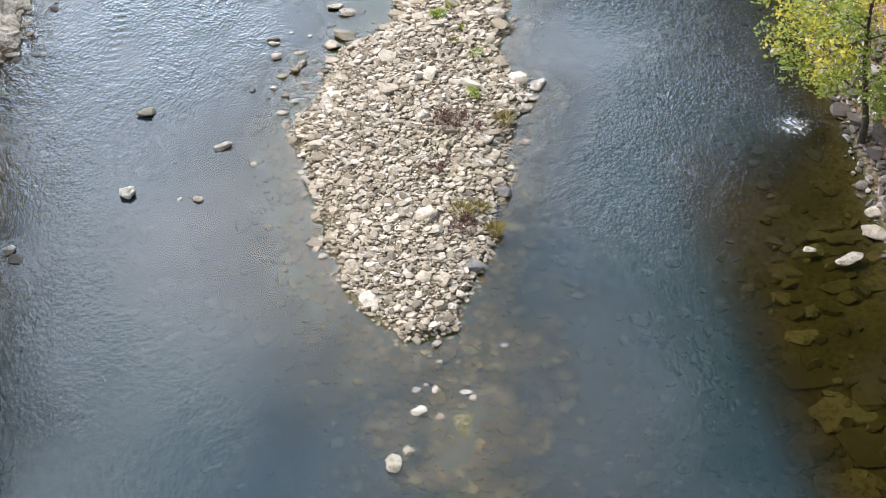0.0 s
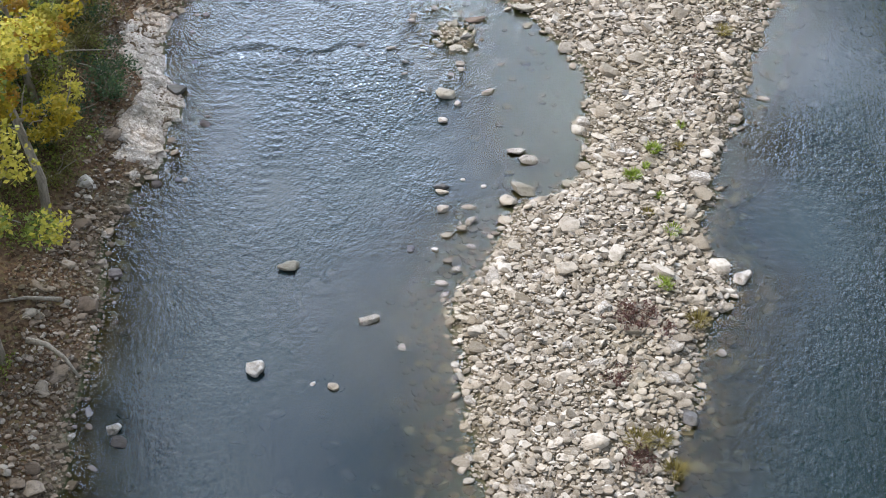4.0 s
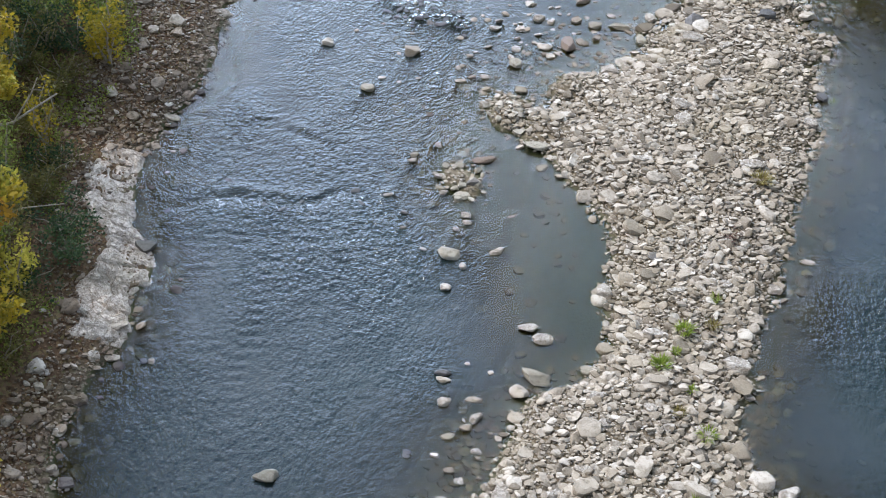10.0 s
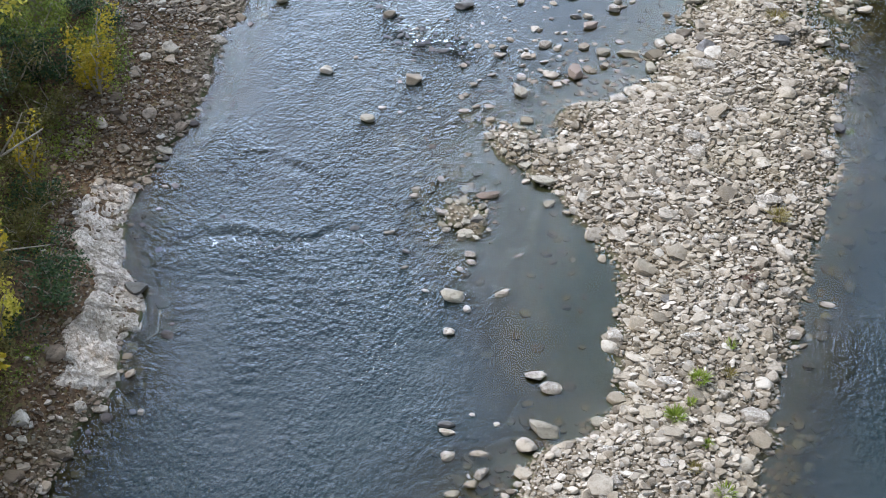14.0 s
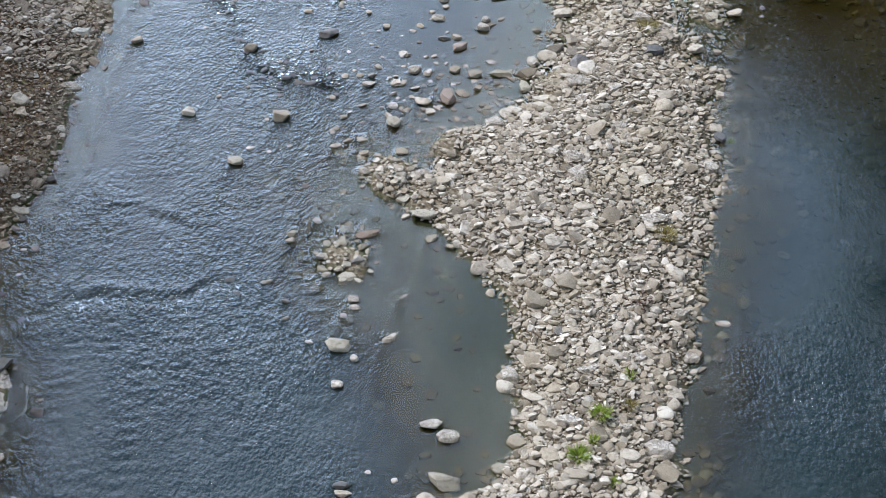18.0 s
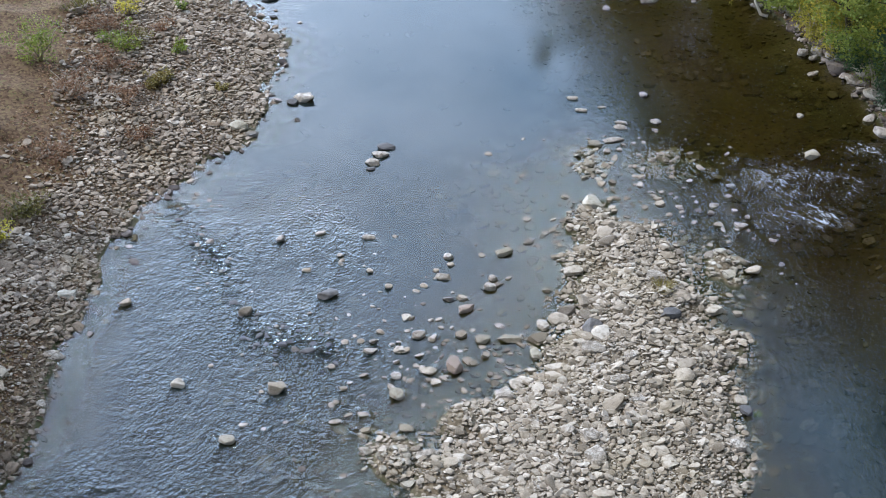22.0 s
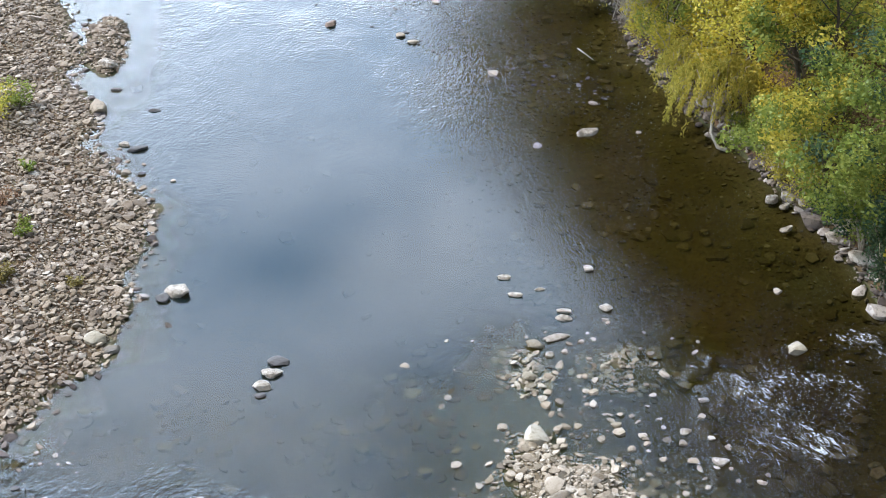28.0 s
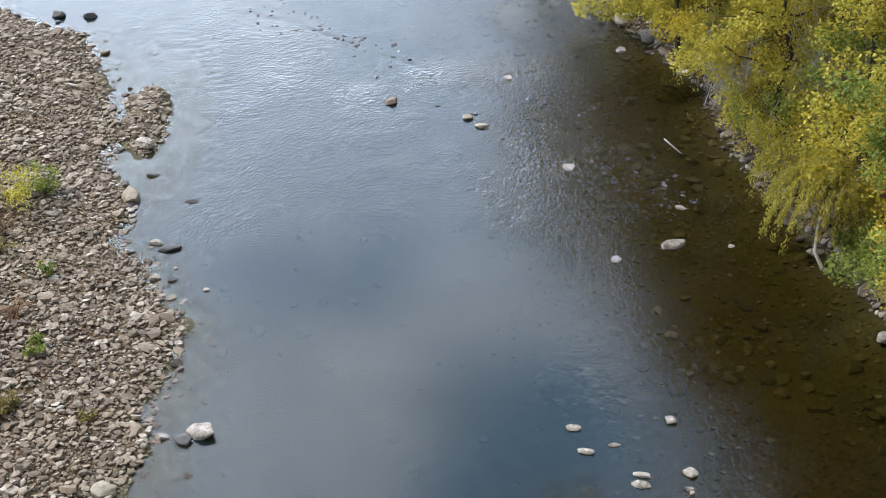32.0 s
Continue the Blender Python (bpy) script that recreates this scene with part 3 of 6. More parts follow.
STONES_D = [
    (-6.06, 32.96, 0.19, 0.15, "d"), (-5.89, 32.96, 0.16, 0.16, "g"), (-7.12, 32.97, 0.27, 0.29, "w"), (3.88, 33.44, 0.45, 0.36, "g"), (4.95, 33.66, 0.59, 0.26, "w"), (2.51, 33.71, 0.45, 0.32, "w"),
    (6.91, 33.78, 0.35, 0.36, "g"), (2.22, 34.08, 0.45, 0.28, "w"), (3.95, 35.18, 0.38, 0.49, "w"), (0.39, 35.33, 0.25, 0.23, "w"), (7.79, 35.36, 0.34, 0.30, "w"), (0.78, 36.04, 0.19, 0.19, "w"),
    (5.13, 36.20, 0.25, 0.33, "d"), (8.73, 36.29, 0.34, 0.16, "g"), (0.47, 36.44, 0.56, 0.37, "t"), (-6.56, 36.49, 0.52, 0.45, "d"), (1.56, 36.55, 0.34, 0.22, "g"), (-0.15, 36.62, 0.20, 0.09, "w"),
    (0.61, 37.33, 0.17, 0.14, "w"), (-0.64, 37.37, 0.18, 0.10, "g"), (0.87, 37.56, 0.25, 0.16, "w"), (0.85, 37.81, 0.25, 0.20, "w"),
]
STONES_E = [
    (1.95, 37.81, 0.23, 0.10, "w"), (-0.62, 37.90, 0.20, 0.10, "d"), (0.73, 38.52, 0.38, 0.28, "t"), (-1.04, 38.56, 0.26, 0.13, "w"), (0.29, 38.67, 0.21, 0.18, "w"), (0.99, 39.00, 0.36, 0.30, "d"),
    (0.20, 39.26, 0.26, 0.17, "w"), (7.89, 39.44, 0.61, 0.33, "w"), (2.73, 39.64, 0.29, 0.28, "t"), (-0.50, 39.88, 0.21, 0.15, "g"), (1.28, 39.94, 0.58, 0.29, "r"), (-0.45, 40.13, 0.24, 0.22, "t"),
    (2.66, 40.45, 0.61, 0.44, "t"), (0.14, 40.52, 0.16, 0.21, "w"), (6.35, 41.06, 0.44, 0.63, "w"), (2.23, 41.06, 0.35, 0.24, "t"), (9.71, 41.45, 0.45, 0.37, "w"), (-6.79, 41.54, 0.48, 0.27, "g"),
    (3.42, 41.70, 0.34, 0.30, "g"), (6.40, 41.75, 0.45, 0.36, "w"), (2.66, 41.96, 0.51, 0.34, "w"), (1.34, 42.22, 0.25, 0.24, "g"),
]
STONES_F = [
    (10.25, 42.66, 0.29, 0.44, "d"), (2.32, 42.89, 0.34, 0.23, "t"), (-1.77, 42.90, 0.39, 0.33, "t"), (0.70, 43.29, 0.29, 0.15, "g"), (1.37, 43.49, 0.26, 0.16, "g"), (4.72, 43.85, 0.44, 0.50, "w"),
    (2.19, 44.08, 0.35, 0.43, "t"), (5.29, 44.30, 0.53, 0.24, "g"), (-6.12, 44.57, 0.24, 0.28, "w"), (-0.62, 44.62, 0.44, 0.46, "g"), (2.22, 44.80, 0.25, 0.24, "w"), (3.00, 44.90, 0.45, 0.27, "g"),
    (7.07, 44.97, 0.60, 0.43, "w"), (3.67, 44.99, 0.42, 0.63, "r"), (-2.96, 45.05, 0.36, 0.30, "g"), (5.71, 45.28, 0.30, 0.45, "t"), (2.36, 45.81, 0.27, 0.23, "g"), (1.70, 45.82, 0.36, 0.25, "w"),
    (7.23, 45.87, 0.52, 0.64, "d"), (5.17, 45.94, 0.61, 0.28, "t"), (4.48, 46.00, 0.37, 0.42, "t"), (0.13, 46.00, 0.43, 0.20, "d"),
]
STONES_G = [
    (9.24, 46.10, 0.53, 0.38, "d"), (3.25, 46.17, 0.23, 0.26, "g"), (-0.50, 46.32, 0.26, 0.16, "d"), (2.91, 46.33, 0.34, 0.32, "w"), (-6.04, 46.42, 0.47, 0.34, "w"), (4.99, 46.50, 0.26, 0.21, "w"),
    (4.23, 47.26, 0.44, 0.25, "r"), (-1.41, 47.76, 0.38, 0.33, "g"), (3.84, 47.77, 0.33, 0.20, "d"), (9.22, 47.84, 0.55, 0.53, "w"), (4.95, 48.15, 0.32, 0.30, "w"), (12.04, 48.19, 0.44, 0.35, "g"),
    (0.72, 48.26, 0.54, 0.39, "d"), (12.89, 48.40, 0.16, 0.15, "w"), (-4.48, 48.42, 0.32, 0.24, "g"), (5.09, 48.55, 0.24, 0.24, "w"), (-5.99, 48.73, 0.52, 0.42, "t"), (3.79, 48.75, 0.42, 0.27, "w"),
    (4.04, 49.31, 0.21, 0.20, "g"), (0.20, 49.46, 0.24, 0.19, "g"), (1.12, 49.62, 0.15, 0.17, "w"), (4.03, 49.68, 0.28, 0.24, "w"),
]
STONES_H = [
    (5.56, 49.70, 0.47, 0.34, "t"), (1.12, 50.05, 0.19, 0.16, "w"), (6.29, 50.16, 0.28, 0.19, "w"), (12.32, 50.31, 0.39, 0.29, "w"), (6.81, 50.53, 0.19, 0.22, "w"), (1.95, 50.83, 0.35, 0.22, "w"),
    (-0.48, 50.96, 0.22, 0.27, "w"), (-2.40, 51.08, 0.22, 0.21, "w"), (0.64, 51.20, 0.32, 0.14, "g"), (8.40, 51.84, 0.59, 0.65, "t"), (12.61, 52.44, 0.27, 0.18, "w"), (15.50, 53.90, 0.44, 0.45, "t"),
    (2.23, 54.46, 0.27, 0.18, "d"), (2.31, 54.80, 0.44, 0.35, "w"), (8.71, 55.05, 0.17, 0.13, "w"), (9.14, 55.21, 0.40, 0.34, "t"), (2.59, 55.23, 0.53, 0.34, "w"), (9.75, 55.41, 0.63, 0.28, "w"),
    (2.77, 55.67, 0.54, 0.39, "d"), (11.15, 55.90, 0.20, 0.13, "w"), (10.11, 56.14, 0.44, 0.21, "w"), (15.90, 56.29, 0.19, 0.24, "w"),
]
STONES_I = [
    (11.30, 56.39, 0.30, 0.36, "w"), (10.19, 56.45, 0.38, 0.17, "w"), (-1.30, 56.86, 0.44, 0.30, "d"), (18.54, 57.10, 0.48, 0.70, "w"), (-1.71, 57.27, 0.53, 0.52, "t"), (9.10, 57.35, 0.39, 0.18, "w"),
    (9.80, 57.49, 0.30, 0.13, "w"), (11.30, 58.15, 0.24, 0.24, "w"), (8.97, 58.17, 0.36, 0.20, "w"), (18.37, 58.23, 0.49, 0.55, "w"), (18.81, 58.51, 0.82, 1.06, "w"), (-0.01, 58.83, 0.36, 0.40, "d"),
    (17.23, 59.05, 0.44, 0.25, "w"), (0.35, 59.05, 0.61, 0.64, "w"), (17.61, 60.16, 0.33, 0.26, "w"), (17.90, 60.55, 0.41, 0.50, "w"), (17.40, 60.59, 0.37, 0.44, "w"), (-0.26, 62.46, 0.26, 0.21, "w"),
    (-0.25, 63.00, 0.26, 0.26, "w"), (17.52, 64.01, 0.36, 0.44, "w"), (17.84, 64.49, 0.33, 0.39, "w"), (11.42, 64.78, 0.28, 0.24, "w"),
]
STONES_J = [
    (14.72, 65.03, 0.19, 0.16, "w"), (13.14, 65.28, 0.71, 0.36, "w"), (-0.57, 65.28, 0.25, 0.19, "d"), (-0.70, 66.79, 0.64, 0.29, "d"), (13.82, 67.12, 0.33, 0.17, "w"), (-1.11, 67.14, 0.35, 0.23, "w"),
    (-0.17, 69.17, 0.41, 0.18, "d"), (-1.96, 69.62, 0.53, 0.79, "g"), (11.08, 69.68, 0.38, 0.33, "g"), (-1.39, 70.82, 0.38, 0.17, "d"), (-1.69, 72.52, 0.65, 0.54, "w"), (8.79, 72.53, 0.40, 0.21, "g"),
    (8.42, 73.15, 0.33, 0.31, "g"), (6.09, 74.51, 0.45, 0.46, "r"), (10.12, 75.69, 0.27, 0.30, "g"), (14.28, 77.24, 0.32, 0.30, "w"), (-4.27, 82.37, 0.52, 0.37, "d"), (-5.44, 82.53, 0.48, 0.50, "d"),
]
STONES_K = [
    (7.41, 43.63, 0.47, 0.36, "w"), (7.03, 43.30, 0.41, 0.28, "g"), (7.01, 44.18, 0.33, 0.33, "w"), (6.75, 46.88, 0.47, 0.41, "g"), (6.07, 46.42, 0.28, 0.49, "w"), (7.52, 46.53, 0.53, 0.31, "t"),
    (7.72, 42.90, 0.44, 0.35, "w"), (8.56, 42.98, 0.41, 0.27, "g"), (5.92, 42.04, 0.37, 0.34, "w"), (5.18, 39.55, 0.54, 0.27, "w"), (6.31, 39.93, 0.46, 0.34, "g"), (9.87, 40.74, 0.19, 0.18, "w"),
    (4.98, 40.34, 0.50, 0.24, "w"), (4.52, 39.69, 0.24, 0.24, "g"), (4.33, 38.96, 0.29, 0.23, "w"), (6.27, 37.98, 0.31, 0.35, "w"), (5.41, 37.87, 0.29, 0.28, "w"), (4.62, 37.77, 0.34, 0.22, "g"),
    (5.63, 38.67, 0.32, 0.26, "g"), (7.85, 36.50, 0.38, 0.29, "w"), (5.54, 36.65, 0.38, 0.21, "w"), (5.62, 35.40, 0.37, 0.17, "w"),
]
STONES_L = [
    (5.54, 34.97, 0.46, 0.27, "w"), (4.83, 34.62, 0.41, 0.29, "g"), (4.61, 34.17, 0.26, 0.21, "w"), (6.67, 35.24, 0.34, 0.28, "w"), (6.34, 35.23, 0.22, 0.28, "w"), (4.06, 34.03, 0.40, 0.23, "g"),
    (4.39, 33.71, 0.35, 0.26, "g"), (6.02, 33.37, 0.30, 0.25, "w"), (5.34, 31.82, 0.31, 0.14, "w"), (4.91, 30.97, 0.29, 0.24, "w"), (3.66, 31.09, 0.29, 0.27, "w"), (1.06, 30.60, 0.24, 0.15, "w"),
    (4.64, 31.46, 0.27, 0.31, "w"), (5.70, 30.95, 0.49, 0.27, "w"), (3.17, 29.87, 0.48, 0.21, "w"), (2.54, 29.27, 0.33, 0.28, "w"), (3.88, 29.77, 0.19, 0.21, "w"), (2.16, 28.45, 0.32, 0.19, "w"),
    (2.78, 28.09, 0.30, 0.21, "w"), (5.31, 27.20, 0.45, 0.34, "w"), (4.72, 26.46, 0.22, 0.28, "w"), (1.83, 27.17, 0.29, 0.27, "w"),
]
STONES_M = [
    (3.06, 27.11, 0.31, 0.20, "w"), (4.93, 27.82, 0.25, 0.28, "r"), (4.62, 29.29, 0.28, 0.20, "w"), (3.54, 31.80, 0.38, 0.23, "w"), (0.79, 28.48, 0.30, 0.22, "g"), (1.29, 28.48, 0.30, 0.17, "g"),
    (1.01, 29.21, 0.28, 0.20, "g"), (7.91, 44.50, 0.30, 0.30, "w"), (10.10, 45.22, 0.30, 0.32, "w"), (9.20, 43.36, 0.32, 0.25, "g"), (6.75, 45.97, 0.42, 0.21, "t"), (9.21, 48.53, 0.44, 0.24, "g"),
    (8.42, 48.45, 0.32, 0.24, "w"), (11.06, 49.02, 0.30, 0.29, "w"),
]
ALL_STONES = STONES_A + STONES_B + STONES_C + STONES_D + STONES_E + STONES_F + STONES_G + STONES_H + STONES_I + STONES_J + STONES_K + STONES_L + STONES_M


# Places where the water breaks: x, y, half-width, half-length, size of the waves, foam
RIFFLES = [(-3.6, 38.0, 3.2, 0.8, 0.7, 0.0), (-4.2, 41.2, 1.1, 0.9, 0.6, 0.1), (-2.0, 36.2, 2.5, 1.2, 0.3, 0.0), (0.2, 46.4, 1.5, 0.9, 0.7, 0.0), (-2.3, 50.5, 0.6, 3.2, 0.7, 0.0), (14.1, 52.6, 1.4, 1.3, 1.1, 0.66), (17.05, 53.6, 1.0, 0.8, 1.1, 0.8), (15.4, 52.2, 1.2, 1.0, 1.1, 0.76), (14.2, 50.7, 1.5, 1.0, 1.0, 0.66), (11.8, 51.2, 1.6, 2.0, 0.8, 0.0), (9.2, 34.6, 1.6, 1.3, 1.3, 0.2), (11.6, 33.6, 1.8, 1.6, 1.1, 0.2), (13.3, 26.8, 0.55, 0.5, 1.2, 0.8), (12.3, 28.4, 1.2, 1.2, 1.0, 0.3), (10.8, 29.2, 2.0, 1.6, 0.5, 0.0), (3.0, 40.2, 0.5, 0.4, 0.5, 0.1), (11.0, 69.5, 2.6, 1.6, 0.6, 0.12), (9.3, 66.5, 1.4, 2.0, 0.45, 0.0), (5.5, 75.5, 3.0, 1.6, 0.45, 0.1), (1.0, 78.0, 3.0, 3.0, 0.4, 0.0), (0.0, 43.0, 2.0, 1.8, 0.45, 0.15)]


# Lines where the water drops over a sill: (x, y) points from left to right, drop, foam
SILLS = [
    ([-7.0, -6.2, -5.3, -4.2, -3.0, -2.2, -1.4], [37.7, 38.1, 38.8, 38.5, 38.3, 38.8, 38.5], 0.045, 0.62),
    ([-3.5, -3.29, -2.84, -2.1, -1.69, -1.32, -0.07, 0.45, 0.9], [53.3, 52.8, 51.2, 50.2, 48.55, 46.96, 46.28, 46.19, 45.7], 0.08, 0.5),
    ([12.3, 13.3, 14.8, 16.3, 17.4], [52.9, 53.8, 53.9, 54.3, 54.1], 0.08, 0.3),
    ([8.4, 9.6, 11.0, 12.6], [35.2, 34.9, 34.0, 33.2], 0.05, 0.30),
    ([1.33, 3.2, 5.7, 7.2, 8.35, 9.2, 11.1, 13.1, 14.4], [82.0, 81.0, 78.4, 77.1, 74.7, 72.2, 69.7, 68.2, 67.6], 0.010, 0.12),
    ([-5.5, -4.6, -3.4, -2.4], [40.8, 41.6, 41.1, 40.5], 0.03, 0.30),
]


def sill(x, y):
    """Rise and foam of the water at the sills."""
    z, f = np.zeros_like(x), np.zeros_like(x)
    for xs, ys, drop, foam in SILLS:
        wob = 0.6 * (value_noise(x * 1.1 + 5, y * 0 + 2.5) - 0.5) + 0.6 * (value_noise(x * 2.9, y * 0 + 7.5) - 0.5)
        ends = np.clip((x - xs[0]) / 0.4 + 0.5, 0, 1) * np.clip((xs[-1] - x) / 0.4 + 0.5, 0, 1)
        d = (y - np.interp(x, xs, ys) - wob) / 0.24
        z = z + ends * drop * d * np.exp(-d * d) * np.clip(2.6 * value_noise(x * 1.5 + 3, y * 0.3) - 0.35, 0.1, 1.6)
        f = np.maximum(f, ends * foam * np.exp(-(((d + 1.2) / 1.6) ** 2)))
    return z, f


def rapid(x, y):
    """Where the right channel tumbles over stones."""
    e = np.zeros_like(x)
    for sx, sy, a, b, k, w in RIFFLES:
        if w > 0.6:
            e = np.maximum(e, np.exp(-(((x - sx) / a) ** 2 + ((y - sy) / b) ** 2)))
    return e


def crests(x, y):
    """Short broken crests lying across the slanting current, 0 to 1."""
    u, v = 0.5 * x - 0.86 * y, 0.86 * x + 0.5 * y
    bend = 1.2 * value_noise(u * 0.7 + 3, v * 0.8 + 40)
    n = value_noise(v * 1.7 + 60 + bend, u * 1.5 + 20 + bend)
    return np.clip(2.4 * n - 0.7, 0, 1) * (0.4 + 0.6 * value_noise(u * 3.1 + 90, v * 3.1))


def wake(x, y):
    """The ruffled V that trails downstream of each stone standing in the current."""
    out = np.zeros_like(x)
    for bx, by, w, d, tone in ALL_STONES:
        if not ((-6.0 < bx < 3.4 and 36.5 < by < 53) or (8.3 < bx < 16 and 50 < by < 54)):
            continue
        k = np.nonzero((np.abs(x - bx) < 1.2) & (y < by + 0.4) & (y > by - 2.4))[0]
        u, v = by - y[k], np.abs(x[k] - bx)
        arm = np.exp(-(((v - 0.45 * w - 0.22 * np.maximum(u, 0)) / (0.09 + 0.05 * np.maximum(u, 0))) ** 2))
        out[k] = np.maximum(out[k], arm * np.exp(-np.maximum(u, 0) / 0.8) * np.clip((u + 0.3) / 0.2, 0, 1))
    return out


def along_sill(x, y):
    """Broken water round the winding sill of the left channel."""
    sx, sy = np.array(SILLS[1][0]), np.array(SILLS[1][1])
    best = np.full_like(x, 9.0)
    for a in range(len(sx) - 1):
        ex, ey = sx[a + 1] - sx[a], sy[a + 1] - sy[a]
        t = np.clip(((x - sx[a]) * ex + (y - sy[a]) * ey) / (ex * ex + ey * ey), 0, 1)
        best = np.minimum(best, np.hypot(x - sx[a] - t * ex, y - sy[a] - t * ey))
    return np.exp(-((best / (0.25 + 0.35 * value_noise(x * 0.9 + 4, y * 0.9))) ** 2))


# Trains of standing waves: x and y of the upper end, half-width, length, wavelength, height
TRAINS = [(-3.6, 37.2, 0.22, 6.5, 0.33, 0.009), (-5.1, 37.6, 0.2, 3.6, 0.32, 0.006), (-2.7, 38.0, 0.26, 3.6, 0.34, 0.011), (-1.75, 38.3, 0.26, 3.2, 0.33, 0.011), (-4.35, 38.1, 0.24, 2.4, 0.3, 0.011), (-4.3, 42.2, 0.6, 2.2, 0.3, 0.009), (-0.6, 79.0, 0.4, 6.0, 0.4, 0.004), (-1.4, 81.5, 0.4, 5.0, 0.4, 0.004)]


def trains(x, y):
    z = np.zeros_like(x)
    for tx, ty, a, reach, length, tall in TRAINS:
        u = ty - y
        v = x - tx - (0.42 if ty > 70 else -0.10) * u - 0.2 * (value_noise(y * 0.8 + tx, y * 0 + 1.5) - 0.5)
        fade = np.clip(u / 0.5, 0, 1) * np.clip((reach - u) / (0.5 * reach), 0, 1)
        z = z + tall * fade * np.exp(-((v / a) ** 2)) * np.sin(2 * np.pi * (u + 0.5 * v * v) / length + 2.5 * value_noise(x * 1.1 + 8, y * 1.3)) * (0.4 + 1.1 * value_noise(x * 1.9, y * 1.7 + 3))
    return z


def chop(x, y):
    west = np.clip((3.2 - x) / 2.4, 0, 1)
    east = np.clip((x - 4.5) / 3.0, 0, 1)
    lively = np.exp(-(((y - 39.5) / 7.5) ** 2)) * west + 0.65 * np.exp(-(((y - 49.5) / 4.5) ** 2)) * west + 0.75 * np.exp(-(((y - 28.5) / 5.5) ** 2)) * east + 0.4 * np.exp(-(((y - 76.0) / 6.0) ** 2)) + 0.45 * np.exp(-(((y - 47.0) / 5.0) ** 2)) * east
    gust = np.clip(value_noise(x * 0.22 + 3, y * 0.16 + 9) - 0.25, 0, 1) + 0.5 * np.clip(value_noise(x * 0.6 + 31, y * 0.4 + 19) - 0.45, 0, 1)
    c = 0.024 + 0.13 * west * np.clip((y - 27) / 4, 0, 1) * np.clip((55 - y) / 3, 0, 1) - 0.012 * np.clip((y - 52) / 3, 0, 1) + 0.06 * np.clip(value_noise(x * 0.3 + 60, y * 0.2 + 33) - 0.45, 0, 1) + lively * (0.07 + 0.13 * gust)
    c = c + 0.05 * np.clip((x - 9.0) / 3, 0, 1) * np.clip((y - 54) / 3, 0, 1) + 0.06 * np.clip((-3.5 - x) / 1.5, 0, 1) * np.clip((30 - y) / 3, 0, 1)
    c = c * (1 - 0.8 * np.exp(-(((x - 2.8) / 1.8) ** 2 + ((y - 36.0) / 3.4) ** 2)))
    c = c + 0.03 * np.clip((y - 62) / 6, 0, 1)
    f = np.zeros_like(x)
    for sx, sy, a, b, k, w in RIFFLES:
        e = np.exp(-(((x - sx) / a) ** 2 + ((y - sy) / b) ** 2))
        c = c + 0.24 * k * e
        f = np.maximum(f, w * np.minimum(1.25 * e, 1))
    f = f * (0.45 + 0.95 * value_noise(x * 1.5 + 17, y * 0.8 + 4))
    f = f * (1 - rapid(x, y)) + rapid(x, y) * (0.36 + 0.5 * crests(x, y))
    c = c * (0.4 + 1.1 * value_noise(x * 0.8 + 77, y * 0.55 + 21)) + 0.2 * wake(x, y) + 0.2 * along_sill(x, y)
    return c, np.maximum(f, sill(x, y)[1])


def wave(x, y):
    c, _ = chop(x, y)
    w = 0.03 * (value_noise(x * 2.6, y * 2.0) - 0.5) + 0.022 * (value_noise(x * 6.0 + 40, y * 4.4) - 0.5)
    z = w * np.clip(c * 1.6, 0, 1.6) + sill(x, y)[0]
    z = z + trains(x, y) + 0.008 * wake(x, y) + 0.07 * along_sill(x, y) * (value_noise(x * 3.3 + 2, y * 3.8) - 0.5)
    z = z + 0.09 * crests(x, y) * rapid(x, y)
    return z


def grid_sheet(name, xs, ys, zfun, mat, attributes):
    gx, gy = np.meshgrid(xs, ys)
    x, y = gx.ravel(), gy.ravel()
    nx, ny = len(xs), len(ys)
    i = (np.arange(ny - 1)[:, None] * nx + np.arange(nx - 1)[None, :]).ravel()
    faces = np.stack([i, i + 1, i + nx + 1, i + nx], 1)
    me = bpy.data.meshes.new(name)
    me.vertices.add(len(x))
    me.vertices.foreach_set("co", np.stack([x, y, zfun(x, y)], 1).astype(np.float32).ravel())
    me.loops.add(faces.size)
    me.loops.foreach_set("vertex_index", faces.astype(np.int32).ravel())
    me.polygons.add(len(faces))
    me.polygons.foreach_set("loop_start", np.arange(0, faces.size, 4, dtype=np.int32))
    me.polygons.foreach_set("use_smooth", np.ones(len(faces), dtype=bool))
    for key, values in attributes(x, y).items():
        me.attributes.new(key, "FLOAT", "POINT").data.foreach_set("value", values.astype(np.float32))
    me.materials.append(mat)
    me.update(calc_edges=True)
    me.validate()
    return new(name, me)


def spread(lo, hi, step, far):
    """Even steps between lo and hi, growing ones out to far."""
    core = np.arange(lo, hi + 1e-6, step)
    out, d, s = [], 0.0, step
    while d < far:
        s *= 1.35
        d += s
        out.append(d)
    out = np.array(out)
    return np.concatenate([lo - out[::-1], core, hi + out])


